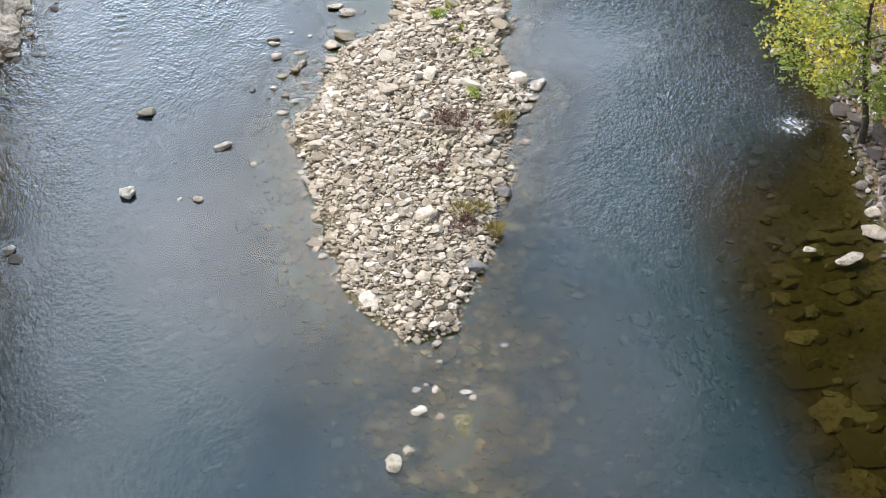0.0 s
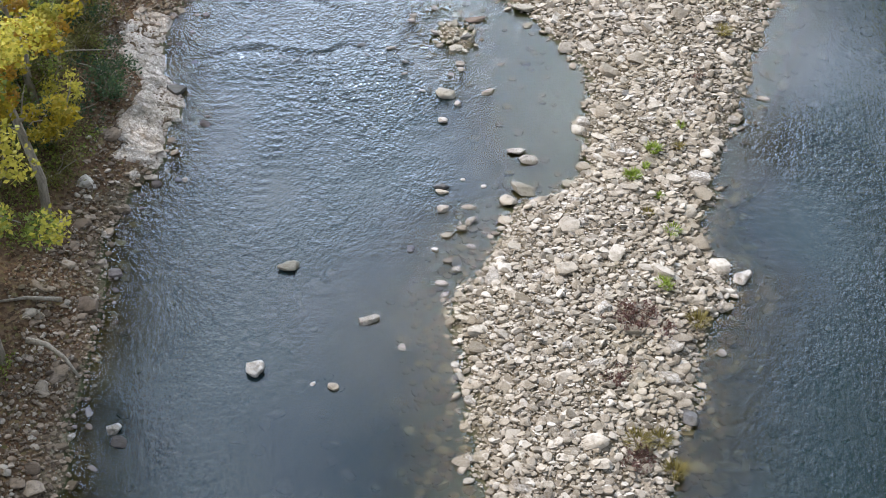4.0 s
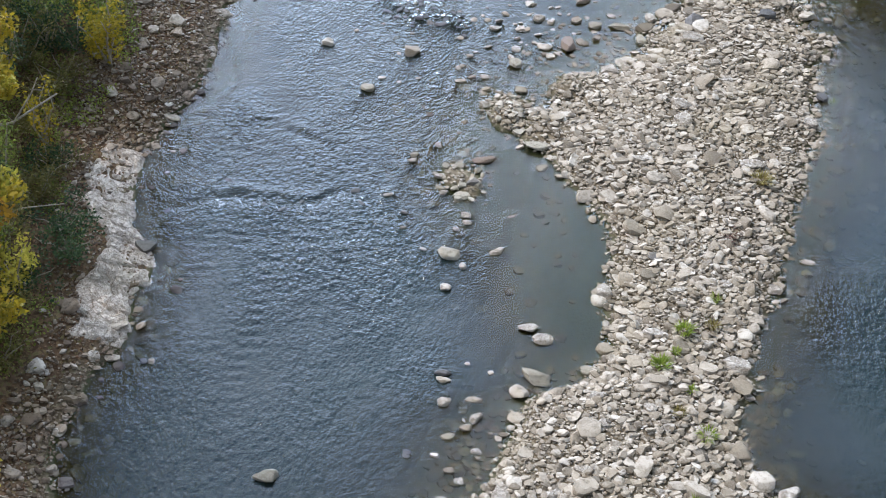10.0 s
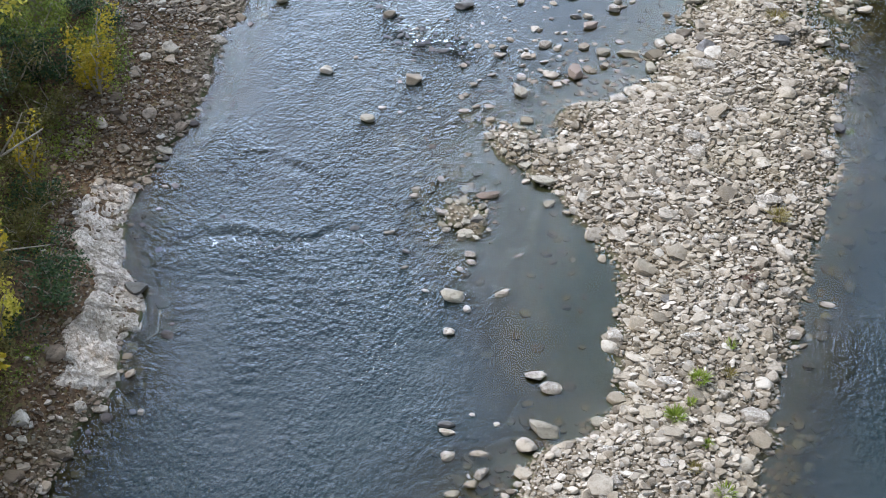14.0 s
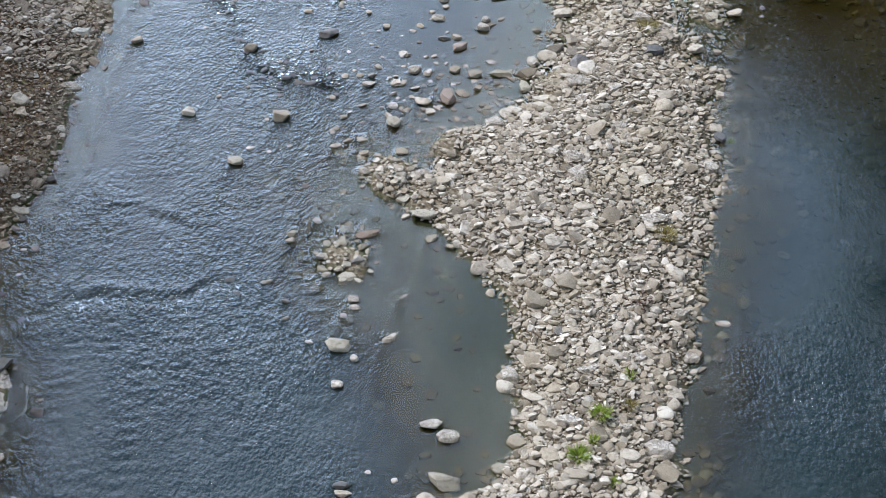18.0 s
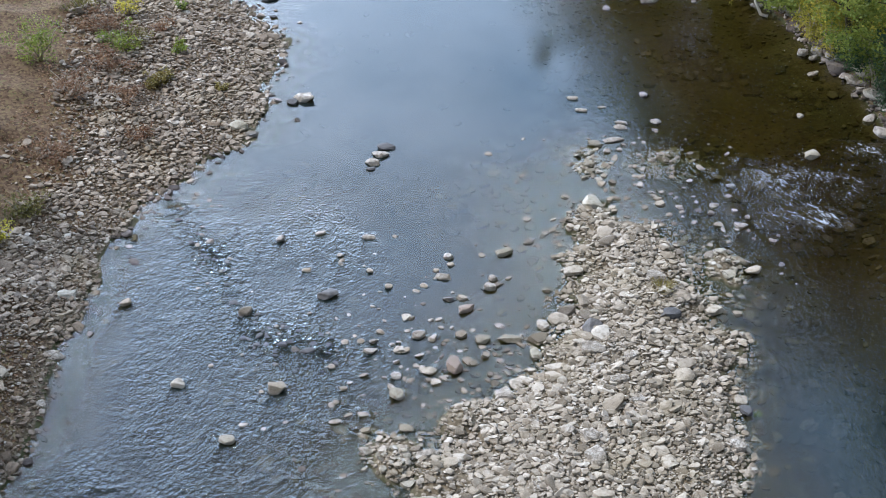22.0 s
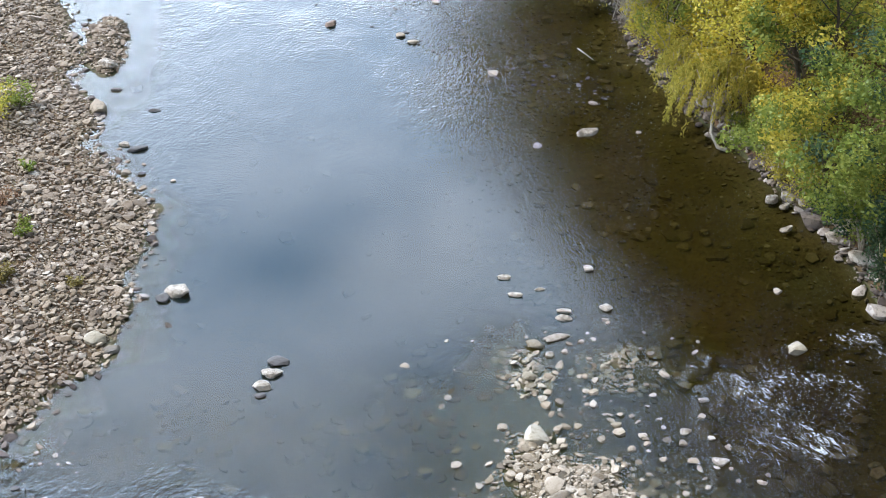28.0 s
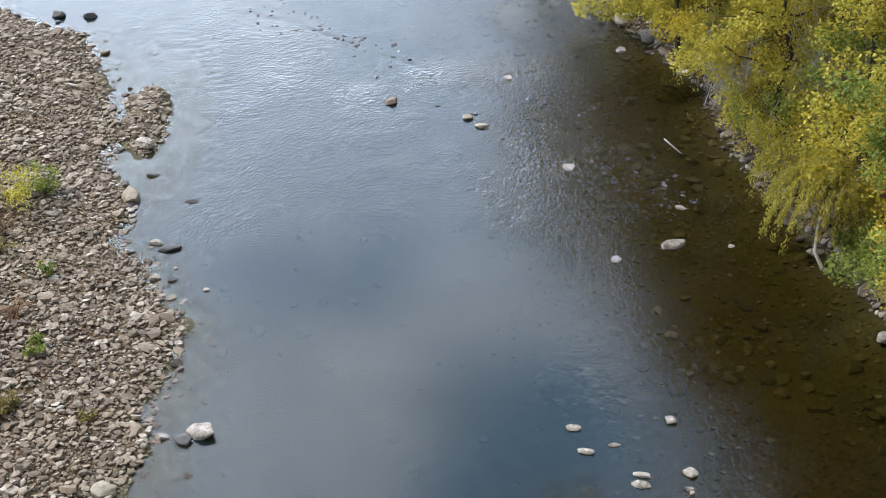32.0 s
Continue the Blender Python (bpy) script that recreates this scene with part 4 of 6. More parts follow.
def soil(x, y):
    dl = np.interp(y, LEFT_Y, LEFT_X) - x
    dr = x - np.interp(y, RIGHT_Y, RIGHT_X)
    gravelly = np.clip((y - 47) / 5, 0, 1)
    n = value_noise(x * 0.9, y * 0.9) * 1.6
    stony = gravelly * (1.3 + 2.2 * np.clip((y - 54) / 6, 0, 1))
    s = np.clip((dl + 0.35 * (1 - gravelly) - 0.1 - stony - n * (0.35 + 1.25 * gravelly)) / 0.6, 0, 1) * 0.95
    s = np.maximum(s, gravelly * (dl > 0) * (0.6 + 0.32 * np.clip((dl - 2.5) / 2, 0, 1)))
    return np.maximum(s, np.clip((dr + 0.5 - 0.3 * n) / 0.5, 0, 1))


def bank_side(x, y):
    """Dark silt colour beside both wooded banks, standing in for the trees' shade."""
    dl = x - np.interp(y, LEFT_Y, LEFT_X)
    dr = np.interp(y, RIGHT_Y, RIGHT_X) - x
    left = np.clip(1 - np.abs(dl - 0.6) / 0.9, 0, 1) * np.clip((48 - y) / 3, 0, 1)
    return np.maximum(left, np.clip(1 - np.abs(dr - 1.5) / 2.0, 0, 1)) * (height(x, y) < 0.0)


# bank_side's extra depth only colours the bed, for shade under the bank trees.
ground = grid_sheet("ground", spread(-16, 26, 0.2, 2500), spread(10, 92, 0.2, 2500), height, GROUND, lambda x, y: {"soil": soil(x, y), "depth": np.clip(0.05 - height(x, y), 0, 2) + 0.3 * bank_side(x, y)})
tagged(ground, "river bed and banks of silt, gravel and leaf litter", "ground", kind="structure")


def water_attributes(x, y):
    c, f = chop(x, y)
    # Last mask: clear brown water over the slabs, plus painted shade below the trees.
    return {"depth": np.clip(-height(x, y), 0, 2), "chop": c, "foam": f, "stain_shade": np.maximum(np.clip((x - np.interp(y, RIGHT_Y, RIGHT_X) + 8.5) / 3.0, 0, 1) * np.clip((y - 42) / 6, 0, 1), np.clip((x - 9.3) / 1.5, 0, 1) * np.clip((27 - y) / 3, 0, 1))}


water_rows = spread(13, 88, 0.1, 300)
water_rows = np.unique(np.concatenate([water_rows, np.arange(30.05, 56, 0.1)]).round(4))
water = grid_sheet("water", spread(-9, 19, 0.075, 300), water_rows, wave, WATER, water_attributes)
tagged(water, "shallow blue-grey river water with ripples reflecting a cloudy sky", "river", kind="structure")


# ---- helpers for things ----
def mesh_from(name, verts, faces, mat, smooth=False):
    me = bpy.data.meshes.new(name)
    me.from_pydata(np.asarray(verts).tolist() if not isinstance(verts, list) else verts, [], faces if isinstance(faces, list) else faces.tolist())
    if smooth:
        me.polygons.foreach_set("use_smooth", np.ones(len(me.polygons), dtype=bool))
    me.materials.append(mat)
    me.update()
    return me


def part(name, me, parent, label="", m=None):
    ob = new(name, me)
    ob.parent = parent
    if m is not None:
        ob.matrix_basis = m
    if label:
        ob["label"] = label
    return ob


def empty(name, x=0.0, y=0.0, z=0.0):
    ob = new(name)
    ob.location = (x, y, z)
    ob.empty_display_size = 0.3
    return ob


def rock(rng, finish=2, slab=0.42, cuts=7, square=0.75, slim=(0.5, 0.95)):
    """A water-worn broken stone of unit half-width: a rounded block with flats struck off it, lying flat."""
    bm = bmesh.new()
    bmesh.ops.create_icosphere(bm, subdivisions=finish, radius=1.0, matrix=Matrix.Rotation(rng.uniform(0, 6), 4, "Z") @ Matrix.Rotation(rng.uniform(0, 6), 4, "X"))
    bm.verts.index_update()
    v = np.array([x.co[:] for x in bm.verts])
    f = np.array([[x.index for x in q.verts] for q in bm.faces])
    bm.free()
    v = np.sign(v) * np.abs(v) ** square
    for k in range(cuts):
        n = rng.normal(size=3) * (1, 1, 0.45)
        if k < 2:
            n = np.array([rng.normal(0, 0.22), rng.normal(0, 0.22), 1 if k == 0 else -1])
        n = n / np.linalg.norm(n)
        reach = rng.uniform(0.55, 0.9) if k else rng.uniform(0.5, 0.75)
        v = v - np.maximum(v @ n - reach, 0)[:, None] * n
    if finish > 2:
        seed = rng.uniform(0, 50)
        for q in range(len(v)):
            o = Vector(v[q] * 1.6) + Vector((seed, 0, 0))
            v[q] *= 1 + 0.2 * noise.noise(o) + 0.1 * noise.noise(o * 2.6) + 0.04 * noise.noise(o * 6.0)
    elif finish == 1:
        v = v * rng.uniform(0.8, 1.0, (len(v), 1))
    v = v - (v.max(0) + v.min(0)) / 2
    v = v / np.abs(v).max(0)
    v[:, 0] += 0.2 * rng.uniform(-1, 1) * v[:, 1]
    v[:, 1] *= rng.uniform(*slim)
    v[:, 2] *= slab * rng.uniform(0.7, 1.3)
    return v, f


rrng = np.random.default_rng(21)
ROCKS = {1: [rock(rrng, 1, 0.5, 2) for _ in range(16)], 2: [rock(rrng, 2, 0.36) for _ in range(26)] + [rock(rrng, 2, 0.26, 9, 0.6) for _ in range(14)], 3: [rock(rrng, 3, 1.0, 9, 0.92, (1.0, 1.0)) for _ in range(20)]}


def scatter(x0, x1, y0, y1, step, keep, rng):
    """Uneven spots over a stretch of the plan; keep(x, y) is the chance that a spot holds a stone."""
    gx, gy = np.meshgrid(np.arange(x0, x1, step), np.arange(y0, y1, step))
    x = gx.ravel() + rng.uniform(-0.5, 0.5, gx.size) * step
    y = gy.ravel() + rng.uniform(-0.5, 0.5, gx.size) * step
    k = rng.random(len(x)) < keep(x, y)
    return x[k], y[k]


def turns(n, rng, tilt=0.22):
    """Turns about the upright, long sides mostly across the flow, with a slight tilt."""
    a, b, c = rng.normal(0, 0.55, n) + np.pi * rng.integers(0, 2, n), rng.normal(0.06, tilt, n), rng.normal(0, tilt, n)
    ca, sa, cb, sb, cc, sc = np.cos(a), np.sin(a), np.cos(b), np.sin(b), np.cos(c), np.sin(c)
    o, i = np.zeros(n), np.ones(n)
    rz = np.stack([ca, -sa, o, sa, ca, o, o, o, i], 1).reshape(-1, 3, 3)
    rx = np.stack([i, o, o, o, cb, -sb, o, sb, cb], 1).reshape(-1, 3, 3)
    ry = np.stack([cc, o, sc, o, i, o, -sc, o, cc], 1).reshape(-1, 3, 3)
    return rx @ ry @ rz


def heap(name, level, x, y, z, half, mat, rng, tilt=0.22, smooth=True):
    """Many stones joined into one mesh."""
    rot = turns(len(x), rng, tilt)
    which = rng.integers(0, len(ROCKS[level]), len(x))
    vs, fs, base = [], [], 0
    for k, (v, f) in enumerate(ROCKS[level]):
        s = np.nonzero(which == k)[0]
        if not len(s):
            continue
        w = np.einsum("nij,vj->nvi", rot[s], v) * half[s][:, None, None] + np.stack([x, y, z], 1)[s][:, None, :]
        vs.append(w.reshape(-1, 3))
        fs.append((f[None] + (base + np.arange(len(s)) * len(v))[:, None, None]).reshape(-1, 3))
        base += len(s) * len(v)
    v, f = np.concatenate(vs), np.concatenate(fs)
    me = bpy.data.meshes.new(name)
    me.vertices.add(len(v))
    me.vertices.foreach_set("co", v.astype(np.float32).ravel())
    me.loops.add(f.size)
    me.loops.foreach_set("vertex_index", f.astype(np.int32).ravel())
    me.polygons.add(len(f))
    me.polygons.foreach_set("loop_start", np.arange(0, f.size, 3, dtype=np.int32))
    me.polygons.foreach_set("use_smooth", np.full(len(f), smooth, dtype=bool))
    me.materials.append(mat)
    me.update(calc_edges=True)
    if smooth:
        me.set_sharp_from_angle(angle=radians(38))
    return me


def stone_meshes(level, mat):
    out = [mesh_from("stone", v, f, mat, True) for v, f in ROCKS[level]]
    for me in out:
        me.set_sharp_from_angle(angle=radians(38 if level < 3 else 50))
    return out


def lay_stones(owner, name, meshes, x, y, z, half, rng, tilt=0.2):
    rot = turns(len(x), rng, tilt)
    for i in range(len(x)):
        m = Matrix.LocRotScale((x[i], y[i], z[i]), Matrix(rot[i].tolist()).to_quaternion(), (half[i],) * 3)
        part(name, meshes[int(rng.integers(0, len(meshes)))], owner, m=m)


def stone_bed(owner_name, label, category, x0, x1, y0, y1, inside, near, mats, sizes, rng, steps=(0.42, 0.25, 0.135), chances=(0.55, 0.9, 0.75)):
    """A bed of loose stones: the largest near ones as parts, the rest joined."""
    owner = empty(owner_name)
    tagged(owner, label, category, kind="structure")
    mat_one, mat_many = mats
    big_x, big_y = scatter(x0, x1, y0, y1, steps[0], lambda x, y: chances[0] * inside(x, y), rng)
    half = rng.uniform(*sizes[0], len(big_x)) * rng.choice([0.8, 1.0, 1.0, 1.3], len(big_x))
    z = height(big_x, big_y) + half * 0.22
    order = np.argsort(np.abs(big_y - near))[:300]
    rest = np.setdiff1d(np.arange(len(big_x)), order)
    lay_stones(owner, "stone", stone_meshes(2, mat_one), big_x[order], big_y[order], z[order], half[order], rng)
    if len(rest):
        tagged(part("stones", heap("stones", 2, big_x[rest], big_y[rest], z[rest], half[rest], mat_many, rng), owner), kind="stuff")
    mx, my = scatter(x0, x1, y0, y1, steps[1], lambda x, y: chances[1] * inside(x, y) * np.clip(0.3 + 1.4 * value_noise(x * 0.9 + 15, y * 0.9 + 45), 0, 1), rng)
    mh = rng.uniform(*sizes[1], len(mx))
    mz = height(mx, my) + mh * 0.3 + rng.uniform(0, 0.05, len(mx))
    order = np.argsort(np.abs(my - near) + 4 * (mh < np.median(mh)))[:300]
    rest = np.setdiff1d(np.arange(len(mx)), order)
    lay_stones(owner, "cobble", stone_meshes(2, mat_one), mx[order], my[order], mz[order], mh[order], rng, 0.26)
    if len(rest):
        tagged(part("cobbles", heap("cobbles", 2, mx[rest], my[rest], mz[rest], mh[rest], mat_many, rng, 0.26), owner), kind="stuff")
    sx, sy = scatter(x0, x1, y0, y1, steps[2], lambda x, y: chances[2] * inside(x, y), rng)
    sh = rng.uniform(*sizes[2], len(sx))
    tagged(part("gravel", heap("gravel", 1, sx, sy, height(sx, sy) + sh * 0.35 + rng.uniform(0, 0.03, len(sx)), sh, mat_many, rng, 0.3), owner), kind="stuff")
    return owner


def edge(d, soft):
    return np.clip(d / soft + 0.5, 0, 1)


def leaves(name, centres, spread_xyz, count, size, mat, rng, droop=0.0, slim=0.55):
    """A crown: many small folded leaves round the given centres."""
    c = np.asarray(centres, float)
    pick = rng.integers(0, len(c), count)
    off = rng.normal(size=(count, 3))
    off /= np.maximum(np.linalg.norm(off, axis=1, keepdims=True), 1e-6)
    off *= rng.random((count, 1)) ** 0.45
    p = c[pick] + off * np.asarray(spread_xyz)
    u = rng.normal(size=(count, 3))
    u[:, 2] = u[:, 2] * 0.6 - droop
    u /= np.linalg.norm(u, axis=1, keepdims=True)
    w = rng.normal(size=(count, 3))
    w[:, 2] += 0.8
    v = np.cross(u, w)
    v /= np.maximum(np.linalg.norm(v, axis=1, keepdims=True), 1e-6)
    n = np.cross(u, v)
    ln = size * rng.uniform(0.65, 1.25, (count, 1))
    tip, tail = p + u * ln * 0.55, p - u * ln * 0.45
    a, b = p + v * ln * slim * 0.5 + n * ln * 0.08, p - v * ln * slim * 0.5 + n * ln * 0.08
    verts = np.stack([tail, a, tip, b], 1).reshape(-1, 3)
    me = bpy.data.meshes.new(name)
    me.vertices.add(len(verts))
    me.vertices.foreach_set("co", verts.astype(np.float32).ravel())
    me.loops.add(count * 4)
    me.loops.foreach_set("vertex_index", np.arange(count * 4, dtype=np.int32))
    me.polygons.add(count)
    me.polygons.foreach_set("loop_start", np.arange(0, count * 4, 4, dtype=np.int32))
    me.materials.append(mat)
    me.update(calc_edges=True)
    return me


def tube(points, radii, sides=6):
    """Vertices and faces of a tapered, bent round stem."""
    pts = np.asarray(points, float)
    t = np.gradient(pts, axis=0)
    t /= np.maximum(np.linalg.norm(t, axis=1, keepdims=True), 1e-9)
    ref = np.array([0.31, 0.95, 0.05])
    a = np.cross(t, ref)
    a /= np.maximum(np.linalg.norm(a, axis=1, keepdims=True), 1e-9)
    b = np.cross(t, a)
    ang = np.arange(sides) * 2 * np.pi / sides
    ring = np.cos(ang)[None, :, None] * a[:, None] + np.sin(ang)[None, :, None] * b[:, None]
    v = (pts[:, None] + ring * np.asarray(radii)[:, None, None]).reshape(-1, 3)
    f = []
    for i in range(len(pts) - 1):
        for j in range(sides):
            k = (j + 1) % sides
            f.append((i * sides + j, i * sides + k, (i + 1) * sides + k, (i + 1) * sides + j))
    f.append(tuple(range(sides))[::-1])
    f.append(tuple((len(pts) - 1) * sides + j for j in range(sides)))
    return v.tolist(), f


def bent(a, b, n, rng, sag=0.12):
    """A wandering line from a to b."""
    a, b = np.asarray(a, float), np.asarray(b, float)
    s = np.linspace(0, 1, n)[:, None]
    p = a + (b - a) * s
    d = np.linalg.norm(b - a)
    p[1:-1] += rng.normal(0, sag * d / n, (n - 2, 3))
    p[:, 2] += np.sin(s[:, 0] * np.pi) * 0.06 * d
    return p


def tree(name, label, category, x, y, tall, radius, low, leaf, count, size, seed, lean=(0, 0), thick=0.13, limbs=8, droop=0.0, bark=None, group="", mixed=None):
    """A broad-leaved tree: tapered trunk, limbs, and a ragged crown of clumps hung on the limbs."""
    rng = np.random.default_rng(seed)
    bark = bark or BARK
    z0 = float(height(np.array([x]), np.array([y]))[0]) - 0.15
    ob = empty(name, x, y, z0)
    tagged(ob, label, category, group)
    top = np.array([lean[0], lean[1], tall])
    spine = bent((0, 0, 0), top, 8, rng, 0.10)
    part("trunk", mesh_from("trunk", *tube(spine, thick * np.linspace(1.25, 0.18, 8), 8), bark, True), ob)
    clumps = []
    for i in range(limbs):
        s = low + (0.97 - low) * (i + rng.random() * 0.6) / limbs
        start = spine[0] * 0 + np.array([np.interp(s * 7, range(8), spine[:, k]) for k in range(3)])
        ang = i * 2.4 + rng.uniform(-0.5, 0.5)
        shape = math.sin(math.pi * min(max((s - low) / (1.0 - low) * 0.8 + 0.18, 0), 1))
        out = radius * (0.55 + 0.6 * shape) * rng.uniform(0.7, 1.1)
        end = start + np.array([math.cos(ang) * out, math.sin(ang) * out, out * rng.uniform(0.05, 0.55) - droop * out * 0.5])
        line = bent(start, end, 6, rng, 0.25)
        r0 = thick * (1.15 - s) * 0.6
        part("limb", mesh_from("limb", *tube(line, np.linspace(r0, r0 * 0.15, 6), 5), bark, True), ob)
        for k in (0.45, 0.65, 0.85, 1.0):
            spot = start + (end - start) * k + rng.normal(0, radius * 0.16, 3)
            clumps.append(spot)
            if k > 0.6:
                clumps.append(spot + rng.normal(0, radius * 0.24, 3) * (1, 1, 0.7))
    clumps.append(top)
    clumps = np.array(clumps)
    if mixed:
        split = rng.random(len(clumps)) < 0.35
        if split.any() and (~split).any():
            part("crown", leaves("crown", clumps[split], (radius * 0.22,) * 3, int(count * split.mean()), size, LEAF[mixed], rng, droop), ob)
            clumps, count = clumps[~split], int(count * (1 - split.mean()))
    part("crown", leaves("crown", clumps, (radius * 0.23, radius * 0.23, radius * 0.17), count, size, LEAF[leaf], rng, droop), ob)
    return ob


def shrub(name, label, x, y, tall, radius, leaf, count, size, seed, droop=0.0, group="", slim=0.55, stems=5):
    rng = np.random.default_rng(seed)
    z0 = float(height(np.array([x]), np.array([y]))[0]) - 0.05
    ob = empty(name, x, y, z0)
    tagged(ob, label, "shrub", group)
    clumps = []
    for i in range(stems):
        a = i * 2.4 + rng.uniform(-0.4, 0.4)
        r = radius * rng.uniform(0.35, 0.95)
        end = np.array([math.cos(a) * r, math.sin(a) * r, tall * rng.uniform(0.55, 1.0)])
        line = bent((0, 0, 0), end, 5, rng, 0.2)
        part("stem", mesh_from("stem", *tube(line, np.linspace(0.03, 0.006, 5) * (0.6 + 0.4 * tall), 5), BARK, True), ob)
        for k in (0.35, 0.6, 0.8, 1.0):
            clumps.append(end * k + rng.normal(0, radius * 0.2, 3) * (1, 1, 0.5))
    clumps = np.array(clumps)
    clumps[:, 2] = np.maximum(clumps[:, 2], 0.12)
    part("foliage", leaves("foliage", clumps, (radius * 0.42, radius * 0.42, tall * 0.2), count, size, LEAF[leaf], rng, droop, slim), ob)
    return ob


def tuft(name, label, x, y, radius, tall, leaf, blades, seed, group="tufts on the gravel bar"):
    """A clump of thin bent blades."""
    rng = np.random.default_rng(seed)
    z0 = float(height(np.array([x]), np.array([y]))[0]) + 0.05
    v, f = [], []
    for i in range(blades):
        a, r = rng.uniform(0, 2 * np.pi), radius * 0.55 * math.sqrt(rng.random())
        b = np.array([math.cos(a) * r, math.sin(a) * r, 0])
        h = tall * rng.uniform(0.5, 1.0)
        out = np.array([math.cos(a), math.sin(a), 0]) * radius * rng.uniform(0.2, 0.8)
        side = np.array([-math.sin(a), math.cos(a), 0]) * rng.uniform(0.006, 0.012)
        k = len(v)
        mid, tip = b + out * 0.45 + (0, 0, h * 0.7), b + out + (0, 0, h)
        v += [list(b - side), list(b + side), list(mid + side * 0.8), list(mid - side * 0.8), list(tip)]
        f += [(k, k + 1, k + 2, k + 3), (k + 3, k + 2, k + 4)]
    ob = new(name, mesh_from(name, v, f, LEAF[leaf]))
    ob.location = (x, y, z0)
    return tagged(ob, label, "plant", group)


# ---- boulders ----
STONE_RED = stone_material("reddish_river_stone", [(0.0, (0.16, 0.11, 0.09)), (1.0, (0.28, 0.21, 0.17))], False)
TONES = {
    "w": (STONE_WHITE, "pale whitish limestone boulder"),
    "g": (STONE, "grey limestone river stone"),
    "t": (STONE_TAN, "tan weathered river stone"),
    "d": (STONE_DARK, "dark grey wet river stone"),
    "r": (STONE_RED, "reddish-brown flat river stone"),
}


def boulders():
    rng = np.random.default_rng(5)
    sets = {k: stone_meshes(3, mat) for k, (mat, _) in TONES.items()}
    for x, y, w, d, tone in ALL_STONES:
        h = float(height(np.array([x]), np.array([y]))[0])
        me = sets[tone][int(rng.integers(0, 20))]
        ob = new("boulder", me)
        small = min(w, d)
        half_z = small * rng.uniform(0.2, 0.32)
        ob.location = (x, y, h + half_z * 0.55 if h > 0 else half_z * 0.42)
        ob.scale = (w * 0.52, d * 0.50, half_z)
        ob.rotation_euler = (rng.normal(0, 0.08), rng.normal(0, 0.08), rng.uniform(-0.3, 0.3) + (math.pi if rng.random() < 0.5 else 0))
        where = "on the gravel" if h > 0.03 else "standing in shallow water"
        tagged(ob, TONES[tone][1] + " " + where, "boulder", "boulders in and beside the river")


boulders()

# ---- left bank: trees and undergrowth ----
tree("bank_tree", "leaning twin-stemmed tree with yellow-green autumn leaves on the bank", "tree", -8.8, 26.5, 9.0, 2.0, 0.36, "lime", 11250, 0.135, 1, (-0.9, 0.5), 0.13, 10, mixed="green")
tree("bank_tree", "slender second stem of yellow-green tree beside its twin", "tree", -8.95, 26.15, 7.0, 1.2, 0.5, "lime", 3250, 0.135, 2, (-1.2, 0.1), 0.09, 6)
tree("bank_tree", "slender tree with yellow and orange autumn leaves on the bank", "tree", -8.75, 31.0, 8.8, 1.25, 0.26, "yellow", 6500, 0.145, 3, (-0.45, 0.7), 0.095, 11, mixed="orange")
tree("bank_tree", "young tree with yellow-green leaves leaning over the bank", "tree", -9.7, 34.6, 6.5, 1.2, 0.3, "lime", 4500, 0.145, 4, (0.2, 0.3), 0.09, 9, mixed="yellow")
tree("bank_tree", "tall yellow-leaved tree standing in dark undergrowth", "tree", -10.5, 38.0, 8.5, 2.0, 0.3, "yellow", 7500, 0.155, 6, (0.3, 0), 0.14, 10, mixed="lime")
tree("bank_tree", "bushy green tree overhanging the stony bank", "tree", -10.2, 21.8, 5.0, 1.8, 0.15, "lime", 8500, 0.11, 7, (0.3, 0), 0.12, 10, 0.3, mixed="green")
tree("bank_tree", "green tree with branches hanging over the water", "tree", -9.6, 17.6, 4.2, 1.7, 0.25, "lime", 5000, 0.11, 8, (0.8, 0.2), 0.11, 9, 0.5)
LEFT_BACK = [(-12.8, 23.5, 7), (-13.2, 28.5, 7), (-13.0, 33.5, 8), (-13.5, 44, 11), (-14, 49, 10), (-15.5, 55, 10), (-13, 18.5, 9), (-13, 13, 9)]
for i, (bx, by, bh) in enumerate(LEFT_BACK):
    tree("woodland_tree", "tall green woodland tree behind the river bank", "tree", bx, by, bh, 2.5, 0.25, "green" if i % 3 else "dark", 8000, 0.17, 40 + i, (0, 0), 0.17, 11, group="woodland trees")


def undergrowth():
    """Dark shrubs that crowd the left bank under the trees."""
    rng = np.random.default_rng(9)
    spots = []
    for y in np.arange(32.5, 46.5, 0.95):
        for k in range(4):
            edge_x = float(np.interp(y, LEFT_Y, LEFT_X)) - (2.1 if y < 40 else 2.9) - k * 1.1
            spots.append((edge_x + rng.uniform(-0.35, 0.35), y + rng.uniform(-0.4, 0.4), k))
    for y in np.arange(16.5, 32.5, 1.5):
        for k in range(2):
            spots.append((float(np.interp(y, LEFT_Y, LEFT_X)) - 2.9 - k * 1.4 + rng.uniform(-0.3, 0.3), y + rng.uniform(-0.5, 0.5), k + 1))
    for i, (x, y, k) in enumerate(spots):
        kind = "olive" if rng.random() < (0.55 if k == 0 else 0.25) else ("green" if rng.random() < 0.22 else "dark")
        names = {"olive": "olive-brown shrub above the stony bank", "green": "leafy green shrub in dense undergrowth", "dark": "dark green shrub in dense undergrowth"}
        tall = rng.uniform(0.6, 1.0) if k == 0 else rng.uniform(1.2, 2.4)
        shrub("shrub", names[kind], x, y, tall, rng.uniform(0.65, 1.0), kind, 1500 if k else 900, 0.085, 100 + i, 0.2, "undergrowth shrubs")


